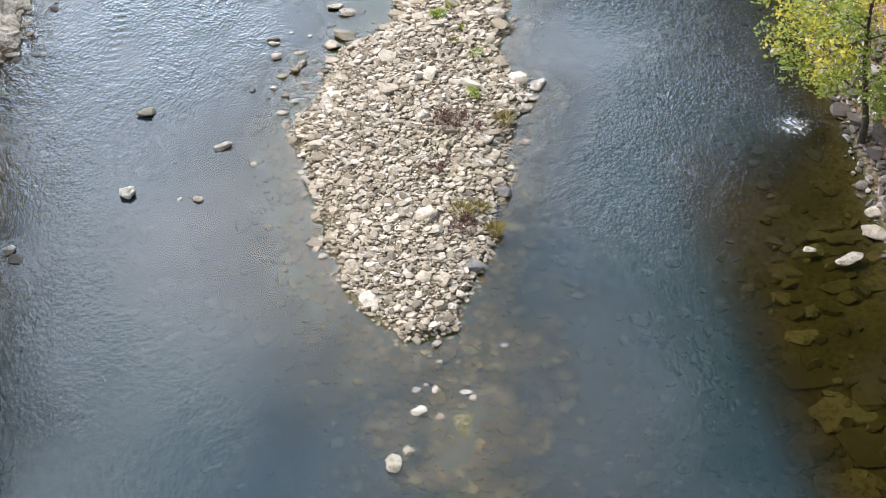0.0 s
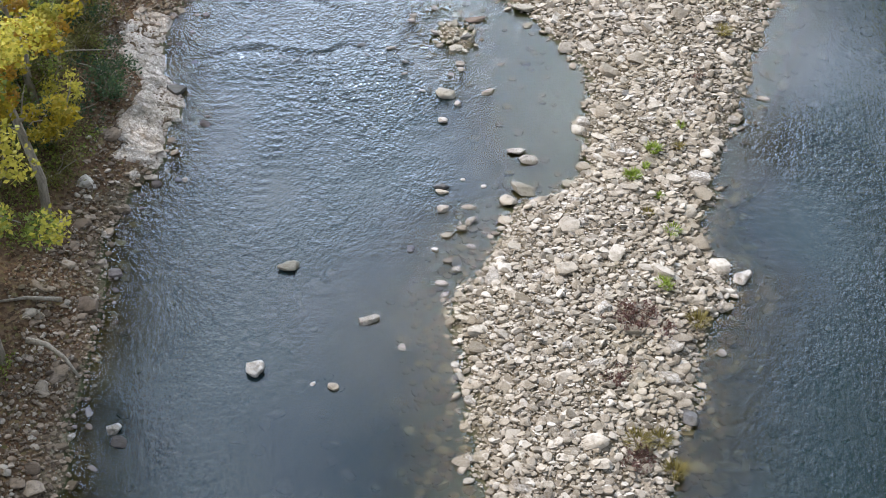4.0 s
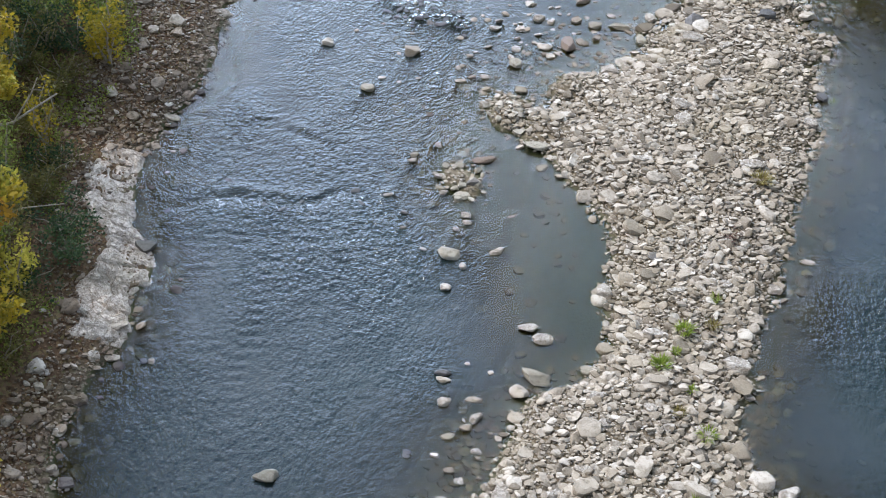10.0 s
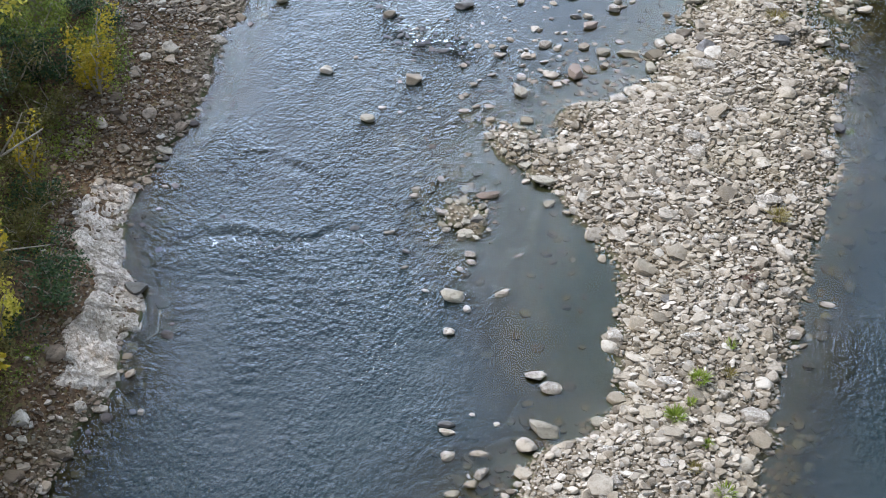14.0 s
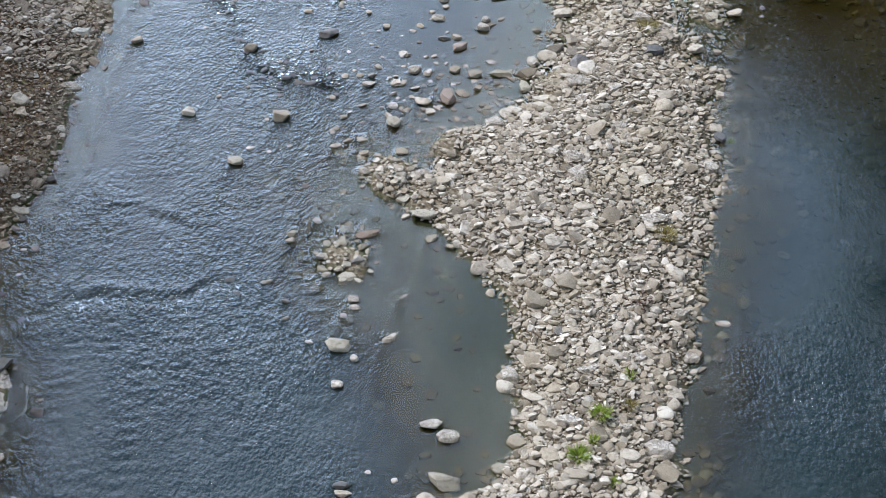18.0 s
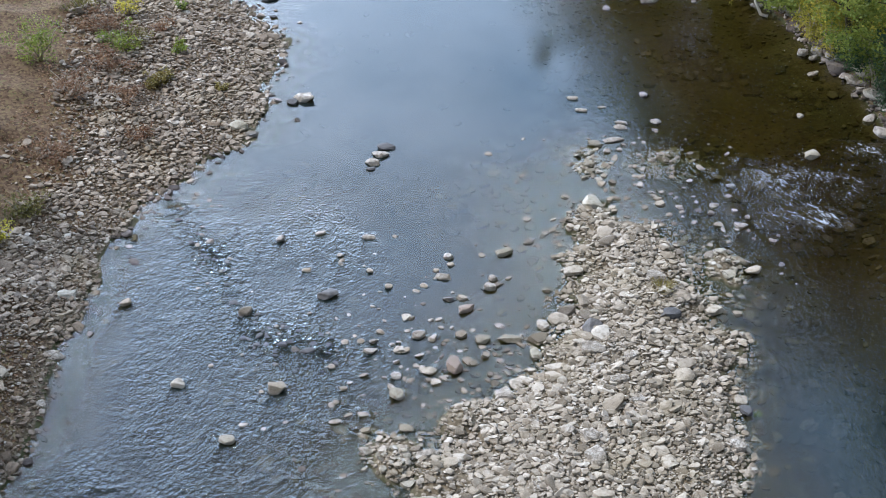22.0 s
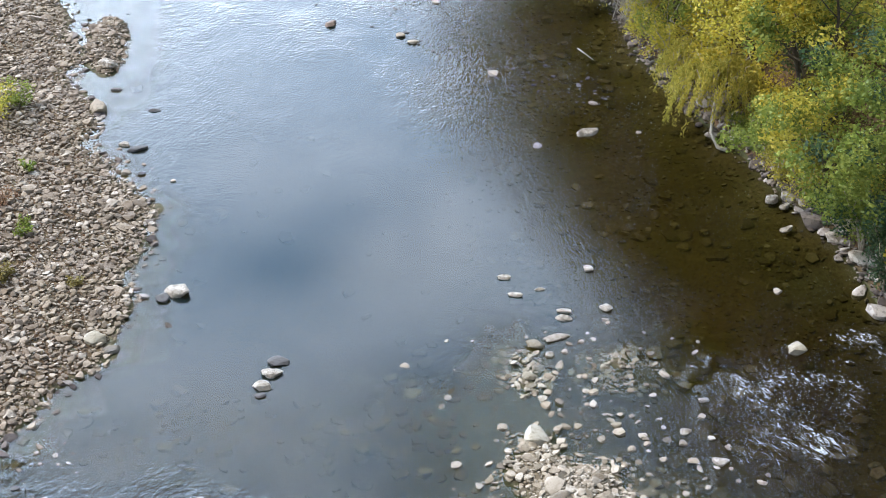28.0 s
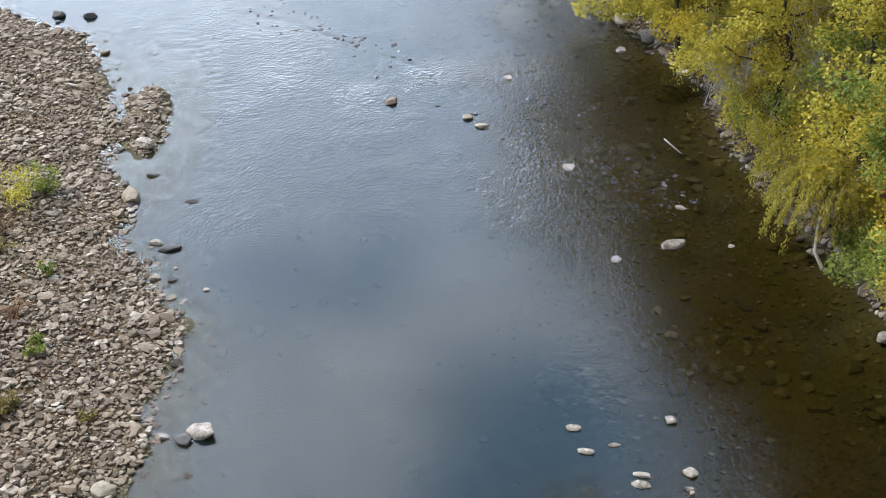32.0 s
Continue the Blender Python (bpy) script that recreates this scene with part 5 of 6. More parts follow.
undergrowth()
shrub("shrub", "bright yellow-leaved shrub among dark undergrowth", -8.5, 42.9, 2.4, 0.75, "yellow", 1500, 0.11, 301)
shrub("shrub", "small yellow-leaved shrub among dark undergrowth", -9.4, 39.4, 1.8, 0.4, "yellow", 350, 0.11, 302)
shrub("shrub", "lime-green shrub beside the rock shelf", -8.9, 34.3, 1.6, 0.6, "lime", 900, 0.11, 303)

# ---- upper left gravel bank: low plants ----
for i, (x, y, t, r, k, c) in enumerate([(-5.2, 69.2, 1.1, 0.9, "lime", 1300), (-4.4, 69.8, 1.0, 0.55, "green", 800), (-5.6, 64.7, 0.9, 0.6, "lime", 500), (-5.7, 61.8, 0.8, 0.6, "green", 700), (-4.4, 59.6, 0.5, 0.4, "straw", 500), (-3.7, 61.9, 0.35, 0.25, "green", 250), (-3.7, 62.4, 0.35, 0.2, "green", 220), (-3.8, 65.5, 0.4, 0.25, "green", 240), (-4.1, 60.0, 0.45, 0.35, "straw", 350), (-8.1, 51.0, 0.7, 0.5, "lime", 500), (-8.0, 60.6, 1.3, 0.8, "green", 1200), (-6.6, 67.0, 0.8, 0.9, "dry", 900), (-6.3, 63.2, 0.8, 0.9, "dry", 900), (-5.3, 66.6, 0.5, 0.5, "straw", 500), (-6.6, 70.8, 1.0, 0.8, "willow", 900), (-6.8, 58.5, 0.8, 0.9, "dry", 700), (-6.3, 66.4, 0.6, 0.9, "olive", 800), (-5.6, 67.6, 0.5, 0.7, "dry", 700), (-5.9, 60.6, 0.6, 0.8, "dry", 800), (-5.2, 58.7, 0.4, 0.6, "dry", 500), (-4.4, 63.4, 0.4, 0.45, "dry", 400), (-4.6, 56.5, 0.35, 0.5, "dry", 400), (-2.3, 59.7, 0.3, 0.25, "straw", 250), (-5.3, 62.4, 0.5, 0.7, "olive", 600), (-7.2, 64.6, 1.0, 1.0, "olive", 1100), (-7.0, 55.2, 0.6, 0.8, "dry", 700), (-7.6, 52.6, 0.7, 0.8, "olive", 800)]):
    words = {"lime": "yellow-green leafy shrub on the gravel bank", "green": "green leafy plant on the gravel bank", "straw": "straw-coloured grass clump on the gravel bank", "dry": "dry brown shrub on the gravel bank", "olive": "olive-brown low shrub on the gravel bank", "willow": "olive willow shrub on the gravel bank"}
    shrub("shrub", words[k], x, y, t, r, k, c, 0.09, 400 + i, 0.0, "plants on the gravel bank")

# ---- right bank ----
RIGHT_TREES = [
    (15.7, 25.8, 4.6, 1.7, 0.25, "green", "lime", 3600), (16.6, 22.0, 6.5, 2.0, 0.25, "green", "", 6000), (20.9, 52.4, 6.0, 1.6, 0.06, "lime", "yellow", 11000), (20.2, 56.2, 5.5, 1.6, 0.15, "green", "dark", 6500),
    (20.4, 59.6, 6.5, 1.8, 0.12, "green", "lime", 8000), (20.8, 63.2, 8.0, 2.1, 0.12, "lime", "yellow", 10000), (20.9, 66.8, 6.5, 1.9, 0.12, "green", "lime", 9500), (19.3, 69.6, 7.0, 1.9, 0.12, "lime", "yellow", 10000),
    (20.6, 73.0, 7.5, 2.0, 0.15, "lime", "yellow", 8500), (17.9, 75.8, 5.0, 1.7, 0.12, "lime", "", 8500), (17.4, 79.5, 5.5, 1.8, 0.12, "lime", "yellow", 7500), (17.0, 83.5, 8.5, 2.0, 0.15, "green", "lime", 7000),
]
for i, (x, y, t, r, low, a, b, c) in enumerate(RIGHT_TREES):
    tree("riverside_tree", {"lime": "yellow-green autumn tree crowding the river bank", "green": "green riverside tree with some yellowing leaves"}[a], "tree", x - (1.0 if y < 57 else 1.9), y, t * 1.2, r * 1.3, low, a, int(c * 1.9), 0.135, 500 + i, (-0.8, 0), 0.08, 13, 0.25, bark=BARK_DARK, mixed=b or None)
RIGHT_BACK = [(19.5, 33, 10), (20.5, 38.5, 10), (21.5, 43.5, 11), (22, 48, 11), (23, 52.5, 11), (24, 58, 11), (24, 64, 12), (23.5, 70, 12), (22.5, 76, 14.5), (20.5, 81, 14.5), (19, 87, 14), (18.6, 92, 12), (17.5, 97, 9), (17.8, 29.5, 13), (17.8, 25, 13), (17.6, 20.5, 12), (17.5, 15.5, 11), (18.5, 11, 10), (17, 102, 7), (19.6, 84.5, 13.5), (20.2, 90, 14), (20.8, 79, 14), (22, 74, 17), (23.5, 79, 20), (24, 69, 18), (18.8, 34, 18), (19.4, 27.5, 20), (17.9, 38, 21), (18.3, 43, 21)]
for i, (x, y, t) in enumerate(RIGHT_BACK):
    tree("woodland_tree", "tall green woodland tree behind the river bank", "tree", x, y, t, 2.7, 0.12, "green" if i % 2 else "dark", 8000, 0.2, 600 + i, (-0.8, 0), 0.14, 12, bark=BARK_DARK, group="woodland trees")

tree("woodland_tree", "tall leaning woodland tree arching out over the water", "tree", 17.4, 30.5, 17, 3.0, 0.5, "green", 12000, 0.2, 640, (-1.6, -0.5), 0.2, 14, bark=BARK_DARK, group="woodland trees")


def willow(x, y, tall, radius, count, seed):
    """A low riverside willow: a dome of hanging strands over a short stem."""
    rng = np.random.default_rng(seed)
    z0 = float(height(np.array([x]), np.array([y]))[0]) - 0.1
    ob = empty("willow", x, y, z0)
    tagged(ob, "olive-yellow willow with strands drooping over the water", "tree", "riverside willows")
    spots = []
    for i in range(9):
        a = i * 2.4
        end = np.array([math.cos(a) * radius * 0.6, math.sin(a) * radius * 0.6, tall * rng.uniform(0.75, 0.95)])
        part("limb", mesh_from("limb", *tube(bent((0, 0, 0), end, 5, rng, 0.2), np.linspace(0.05, 0.012, 5), 5), BARK, True), ob)
    for i in range(170):
        a, r = rng.uniform(0, 2 * np.pi), radius * math.sqrt(rng.random())
        top = tall * (1.0 - 0.45 * (r / radius) ** 2) * rng.uniform(0.85, 1.05)
        drop = tall * rng.uniform(0.15, 0.5)
        for k in range(6):
            s = k / 5
            spots.append((math.cos(a) * (r + 0.25 * s), math.sin(a) * (r + 0.25 * s), max(top - drop * s, 0.2)))
    part("crown", leaves("crown", spots, (0.11, 0.11, 0.16), count, 0.12, LEAF["willow"], rng, 1.6, 0.3), ob)
    return ob


willow(17.3, 65.2, 2.4, 1.5, 13000, 701)
willow(17.0, 73.8, 2.9, 1.5, 9000, 702)
willow(16.9, 67.4, 1.8, 0.8, 3500, 703)
for i, (x, y, t, r, k) in enumerate([(18.9, 58.6, 1.8, 0.7, "green"), (19.0, 56.8, 1.8, 0.8, "dark"), (18.6, 60.6, 1.7, 0.7, "willow"), (19.6, 54.6, 1.6, 0.7, "green"), (18.5, 62.2, 2.0, 0.8, "green"), (19.6, 50.8, 1.4, 0.7, "lime"), (18.0, 70.8, 2.2, 0.8, "lime"), (18.6, 61.2, 2.4, 0.8, "lime"), (16.6, 77.6, 1.6, 0.7, "lime"), (16.4, 80.8, 1.8, 0.8, "lime"), (15.7, 24.4, 1.2, 0.6, "green"), (19.8, 48.4, 1.5, 0.8, "green"), (17.6, 66.6, 2.2, 0.9, "lime"), (17.0, 68.6, 2.0, 0.9, "lime"), (16.9, 70.2, 2.0, 0.9, "green"), (18.2, 60.0, 2.0, 0.9, "willow"), (17.9, 62.6, 2.0, 0.9, "green"), (15.9, 78.6, 1.8, 0.9, "lime"), (18.7, 57.4, 2.0, 0.9, "green"), (17.2, 72.4, 2.2, 0.8, "lime"), (15.4, 81.5, 2.0, 1.0, "lime"), (18.9, 53.2, 2.2, 0.9, "lime"), (18.6, 55.6, 1.5, 0.8, "dark"), (18.5, 58.9, 1.6, 0.8, "dark"), (17.9, 61.4, 1.6, 0.8, "willow"), (17.6, 63.6, 1.3, 0.7, "green"), (16.8, 69.4, 1.6, 0.8, "lime"), (16.7, 71.2, 1.6, 0.8, "lime"), (16.9, 74.9, 1.6, 0.9, "lime"), (16.3, 76.4, 1.5, 0.8, "willow"), (18.9, 51.6, 1.3, 0.7, "green"), (18.8, 49.9, 1.3, 0.7, "dark"), (19.6, 62.4, 2.2, 1.0, "green"), (19.8, 64.8, 2.2, 1.0, "dark"), (19.4, 67.2, 2.2, 1.0, "green"), (19.2, 69.6, 2.2, 1.0, "lime"), (19.0, 71.8, 2.2, 1.0, "green")]):
    shrub("shrub", {"green": "green shrub at the foot of riverside trees", "dark": "dark green shrub at the foot of riverside trees", "willow": "olive willow shrub above the stony bank", "lime": "yellow-green shrub at the foot of riverside trees"}[k], x, y, t, r, k, 1900, 0.095, 720 + i, 0.3, "riverside shrubs")


def bare_bush(x, y, tall, radius, seed):
    rng = np.random.default_rng(seed)
    z0 = float(height(np.array([x]), np.array([y]))[0])
    ob = empty("bare_bush", x, y, z0)
    tagged(ob, "leafless grey bush of tangled bleached twigs", "shrub")
    for i in range(90):
        a, r = rng.uniform(0, 2 * np.pi), radius * rng.uniform(0.3, 1.0)
        end = (math.cos(a) * r, math.sin(a) * r, tall * rng.uniform(0.4, 1.0))
        part("twig", mesh_from("twig", *tube(bent((0, 0, 0), end, 6, rng, 0.5), np.linspace(0.022, 0.005, 6), 4), DRIFT, True), ob)


bare_bush(16.6, 72.2, 3.2, 1.4, 31)
bare_bush(18.2, 68.6, 5.4, 1.5, 32)


def driftwood(points, r, label, mat=None):
    pts = np.array(points, float)
    ob = new("driftwood", mesh_from("driftwood", *tube(pts, np.linspace(r, r * 0.4, len(pts)), 7), mat or DRIFT, True))
    return tagged(ob, label, "driftwood")


driftwood([(17.05, 63.5, 0.03), (16.82, 63.65, 0.06), (16.62, 63.85, 0.5), (16.75, 64.2, 1.0), (16.8, 64.3, 1.3)], 0.07, "bleached bent branch leaning out of the shallow water")
driftwood([(14.3, 71.0, 0.04), (14.42, 70.5, 0.08), (14.6, 70.1, 0.03)], 0.025, "short bleached stick lying in shallow water")
driftwood([(-11.2, 37.6, 2.6), (-10.4, 37.9, 2.4), (-9.6, 38.1, 2.45), (-8.7, 38.9, 2.7)], 0.05, "bare pale dead branch reaching out of the undergrowth", BARK)
driftwood([(-8.3, 26.9, 0.75), (-7.9, 26.9, 0.62), (-7.5, 26.7, 0.4), (-7.2, 26.4, 0.18)], 0.07, "exposed brown tree root on the stony bank", BARK)
driftwood([(-7.9, 28.4, 0.45), (-8.6, 28.3, 0.6), (-9.3, 28.0, 0.75)], 0.06, "weathered branch lying on the stony bank", BARK)

driftwood([(-10.2, 44.4, 1.2), (-10.3, 44.5, 3.4), (-10.2, 44.8, 6.0)], 0.11, "pale bare standing trunk among dark undergrowth", BARK)
driftwood([(-9.6, 38.1, 2.4), (-9.2, 38.6, 2.9), (-9.0, 38.7, 3.3)], 0.028, "bare forked twig above the undergrowth", BARK)
driftwood([(-9.5, 35.6, 1.9), (-8.9, 36.0, 1.7), (-8.3, 36.6, 1.3)], 0.025, "thin dead branch hanging over the bank", BARK)

# ---- plants on the gravel bar ----
for i, (x, y, r, t, k, c) in enumerate([(4.95, 32.7, 0.26, 0.2, "grass", 160), (5.3, 33.0, 0.15, 0.18, "grass", 60), (5.55, 33.65, 0.26, 0.25, "grass", 120), (6.2, 33.9, 0.2, 0.2, "straw", 70), (8.0, 38.85, 0.32, 0.25, "straw", 120), (5.25, 29.0, 0.22, 0.2, "grass", 70), (5.95, 28.0, 0.32, 0.3, "straw", 140), (5.7, 30.85, 0.25, 0.2, "grass", 90), (5.2, 31.4, 0.18, 0.16, "straw", 60), (6.35, 34.7, 0.16, 0.2, "grass", 60), (5.35, 28.9, 0.2, 0.2, "grass", 60), (5.0, 24.0, 0.3, 0.4, "straw", 170), (4.3, 24.6, 0.35, 0.25, "straw", 150), (4.75, 24.7, 0.3, 0.25, "straw", 120), (9.3, 47.2, 0.4, 0.25, "straw", 130), (10.5, 42.6, 0.15, 0.12, "grass", 50), (5.5, 32.0, 0.16, 0.15, "grass", 50)]):
    tuft("grass_tuft", {"grass": "small bright green grass tuft among pale stones", "straw": "dry yellowish grass tuft among pale stones"}[k], x, y, r, t * 0.8, k, c, 800 + i)
for i, (x, y, r, c) in enumerate([(4.7, 28.1, 0.5, 500), (4.35, 27.9, 0.35, 260), (3.95, 26.2, 0.3, 180), (4.3, 24.2, 0.4, 260), (5.2, 27.7, 0.3, 160), (7.0, 36.7, 0.25, 80)]):
    shrub("low_plant", "low reddish-brown creeping plant over pale stones", x, y, 0.26, r, "red", int(c * 1.5), 0.065, 840 + i, 0.0, "reddish plants on the gravel bar")


# ---- ground cover ----
def leaf_litter():
    rng = np.random.default_rng(77)
    x = rng.uniform(-16, -2, 110000)
    y = rng.uniform(13, 75, 110000)
    s = soil(x, y)
    dl = np.interp(y, LEFT_Y, LEFT_X) - x
    k = (rng.random(len(x)) < s * 0.8) & (dl > 0.05) & (dl < 7)
    x, y = x[k][:30000], y[k][:30000]
    c = np.stack([x, y, height(x, y) + 0.03], 1)
    me = leaves("leaf_litter", c, (0.05, 0.05, 0.015), len(c) * 2, 0.062, LEAF["dry"], rng, 0.0, 0.6)
    return tagged(new("leaf_litter", me), "fallen brown leaves covering the left bank", "leaf litter", kind="stuff")


leaf_litter()


def herb_layer():
    rng = np.random.default_rng(78)
    x = rng.uniform(-13, -8, 16000)
    y = rng.uniform(14, 47, 16000)
    dl = np.interp(y, LEFT_Y, LEFT_X) - x
    k = (dl > 1.5) & (dl < 5) & (value_noise(x * 0.8 + 50, y * 0.8) > 0.45)
    x, y = x[k][:2600], y[k][:2600]
    c = np.stack([x, y, height(x, y) + 0.14], 1)
    me = leaves("herb_layer", c, (0.2, 0.2, 0.14), len(c) * 9, 0.075, LEAF["green"], rng, 0.0, 0.6)
    return tagged(new("herb_layer", me), "low green herbs growing through leaf litter", "herbs", kind="stuff")


herb_layer()


# ---- loose stone of the river, laid last ----
def shoal_in(x, y):
    d = np.full_like(x, -1.0)
    for sx, sy, a, b, top in SHOALS:
        d = np.maximum(d, 1 - np.hypot((x - sx) / a, (y - sy) / b))
    return d


srng = np.random.default_rng(33)
stone_bed("gravel_bar", "long mid-river bar of loose pale limestone cobbles", "gravel bar", 0, 13, 20, 53, lambda x, y: edge(bar_in(x, y) + 0.05, 0.5 + 0.9 * np.clip((y - 40) / 3, 0, 1)) * (1 - np.clip((4.4 - x) / 1.2, 0, 1) * np.clip((y - 40.2) / 0.8, 0, 1) * np.clip(1.25 - 2.0 * value_noise(x * 1.2 + 30, y * 1.2), 0.1, 0.85)), 29.0, (STONE, STONE_ISLAND), ((0.12, 0.24), (0.05, 0.125), (0.022, 0.06)), srng, (0.46, 0.15, 0.075), (0.34, 0.95, 0.95))
stone_bed("stony_bank", "strip of brown-grey rubble along the wooded bank", "river bank", -11, -5, 14, 51, lambda x, y: (1 - 0.85 * (y > 33.4) * (y < 39.9) * (np.interp(y, LEFT_Y, LEFT_X) - x < 1.1)) * edge(np.interp(y, LEFT_Y, LEFT_X) - x + 0.1, 0.5) * edge(0.8 + 1.3 * value_noise(x, y * 0.7) + 0.3 * (y > 33) + 1.0 * (y > 40) - (np.interp(y, LEFT_Y, LEFT_X) - x), 0.9), 30.0, (STONE_BANK, BANK_ISLAND), ((0.09, 0.19), (0.04, 0.09), (0.02, 0.05)), srng, (0.4, 0.17, 0.09), (0.3, 0.75, 0.85))
stone_bed("gravel_bank", "broad gravel bank of flat grey-brown river stones", "river bank", -12, 0.5, 46, 84, lambda x, y: np.maximum(np.clip(shoal_in(x, y) * 7 + 0.8, 0, 1) * (y > 70), edge(np.interp(y, LEFT_Y, LEFT_X) - x + 0.05, 0.5) * edge(2.2 + 3.2 * np.clip((y - 52) / 7, 0, 1) + 1.6 * value_noise(x * 0.6, y * 0.6) - (np.interp(y, LEFT_Y, LEFT_X) - x), 1.5) * (y > 47)), 60.0, (STONE_SLATE, SLATE_ISLAND), ((0.10, 0.20), (0.05, 0.12), (0.025, 0.06)), srng, (0.5, 0.18, 0.1), (0.35, 0.95, 0.9))
stone_bed("rocky_shore", "steep shore of broken pale and brown rock slabs", "river bank", 12.5, 21, 16, 84, lambda x, y: edge(x - np.interp(y, RIGHT_Y, RIGHT_X) + 0.1, 0.5) * edge(1.5 - (x - np.interp(y, RIGHT_Y, RIGHT_X)), 0.9), 57.0, (STONE_SHORE, SHORE_ISLAND), ((0.14, 0.34), (0.08, 0.17), (0.03, 0.08)), srng, (0.46, 0.24, 0.14), (0.6, 0.95, 0.85))
stone_bed("shoal", "small shoals of cobbles just breaking the water", "shoal", -3, 13, 37, 77, lambda x, y: np.clip(shoal_in(x, y) * 1.6 * (0.3 + 1.2 * value_noise(x * 1.9, y * 1.9)), 0, 0.7) * (y > 37) * (y < 60), 40.0, (STONE_TAN, STONE_ISLAND), ((0.09, 0.16), (0.06, 0.11), (0.03, 0.06)), srng, (0.34, 0.2, 0.12))


def riffle_zone(x, y):
    a = np.exp(-(((x - 3.8) / 3.3) ** 2 + ((y - 45.4) / 2.9) ** 2))
    b = 0.4 * np.exp(-(((x - 11.0) / 1.3) ** 2 + ((y - 49.4) / 2.6) ** 2)) + 0.75 * np.exp(-(((x - 10.2) / 2.4) ** 2 + ((y - 53.0) / 2.9) ** 2))
    c = 0.75 * np.exp(-(((x - 1.0) / 0.6) ** 2 + ((y - 30.4) / 2.1) ** 2)) + 0.5 * np.exp(-(((x - 9.5) / 1.2) ** 2 + ((y - 52.5) / 1.8) ** 2))
    d = 0.5 * np.exp(-(((x + 2.6) / 0.5) ** 2 + ((y - 52.5) / 2.5) ** 2)) + 0.7 * np.exp(-(((x - 3.0) / 0.6) ** 2 + ((y - 20.2) / 1.0) ** 2))
    return np.clip(a + b + c + d, 0, 1) * (bar_in(x, y) < 0.1)


def riffle_stones():
    owner = empty("riffle_stones")
    tagged(owner, "scattered stones standing in the shallow riffles", "stones", kind="structure")
    rng = np.random.default_rng(64)
    x, y = scatter(-4, 14, 18, 56, 0.3, lambda x, y: 0.75 * riffle_zone(x, y), rng)
    half = rng.uniform(0.04, 0.115, len(x)) * rng.choice([0.6, 1.0, 1.25], len(x))
    order = rng.permutation(len(x))
    x, y, half = x[order], y[order], half[order]
    k = np.arange(len(x)) < 300
    z = np.full(len(x), 0.0) + half * rng.uniform(-0.15, 0.25, len(x))
    lay_stones(owner, "stone", stone_meshes(2, STONE), x[k], y[k], z[k], half[k], rng)
    if (~k).any():
        tagged(part("stones", heap("stones", 1, x[~k], y[~k], z[~k], half[~k], STONE_ISLAND, rng), owner), kind="stuff")
    # Dark stones added along the winding sill, standing in for its dark wave faces.
    count = 90
    sx = np.linspace(-3.4, 0.7, count) + rng.normal(0, 0.16, count)
    sy = np.interp(sx, SILLS[1][0], SILLS[1][1]) + rng.normal(0, 0.5, count) + 0.5 * (value_noise(sx * 1.7, sx * 0 + 6.5) - 0.5)
    sh = rng.uniform(0.04, 0.11, count)
    lay_stones(owner, "stone", stone_meshes(2, STONE_DARK), sx, sy, sh * rng.uniform(-0.34, 0.0, count), sh, rng)
    # A few sunken dark stones added to darken the first sill's wave crests.
    sx = rng.uniform(-6.6, -1.4, 12)
    sy = np.interp(sx, SILLS[0][0], SILLS[0][1]) + rng.normal(0, 0.3, 12)
    sh = rng.uniform(0.06, 0.14, 12)
    lay_stones(owner, "stone", stone_meshes(2, STONE_DARK), sx, sy, -sh * rng.uniform(0.2, 0.4, 12), sh, rng)


riffle_stones()


def shore_stones():
    """Single stones standing in the water just off the gravel bank."""
    owner = empty("shore_stones")
    tagged(owner, "small wet stones scattered along the water's edge", "stones", kind="structure")
    rng = np.random.default_rng(72)
    y = np.concatenate([rng.uniform(50, 83, 210), rng.uniform(20, 48, 60)])
    x = np.interp(y, LEFT_Y, LEFT_X) + rng.gamma(1.4, 0.22, len(y)) - 0.1
    h = rng.uniform(0.04, 0.15, len(y)) * rng.choice([0.6, 1.0, 1.2], len(y))
    z = np.maximum(height(x, y), 0) + h * rng.uniform(-0.1, 0.2, len(y))
    d = rng.random(len(y)) < 0.55
    lay_stones(owner, "stone", stone_meshes(2, STONE_SHORE), x[d], y[d], z[d], h[d], rng)
    lay_stones(owner, "stone", stone_meshes(2, STONE_SLATE), x[~d], y[~d], z[~d], h[~d], rng)


shore_stones()


def far_riffle_stones():
    owner = empty("far_riffle_stones")
    tagged(owner, "line of small dark and pale stones in a shallow riffle", "stones", kind="structure")
    rng = np.random.default_rng(91)
    x = rng.uniform(1.4, 14.4, 190)
    y = np.interp(x, SILLS[4][0], SILLS[4][1]) + rng.normal(0.1, 0.9, 190)
    h = rng.uniform(0.03, 0.09, 190)
    z = h * rng.uniform(-0.2, 0.1, 190)
    d = rng.random(190) < 0.96
    lay_stones(owner, "stone", stone_meshes(2, STONE_DARK), x[d], y[d], z[d], h[d], rng)
    lay_stones(owner, "stone", stone_meshes(2, STONE_TAN), x[~d], y[~d], z[~d], h[~d], rng)


far_riffle_stones()


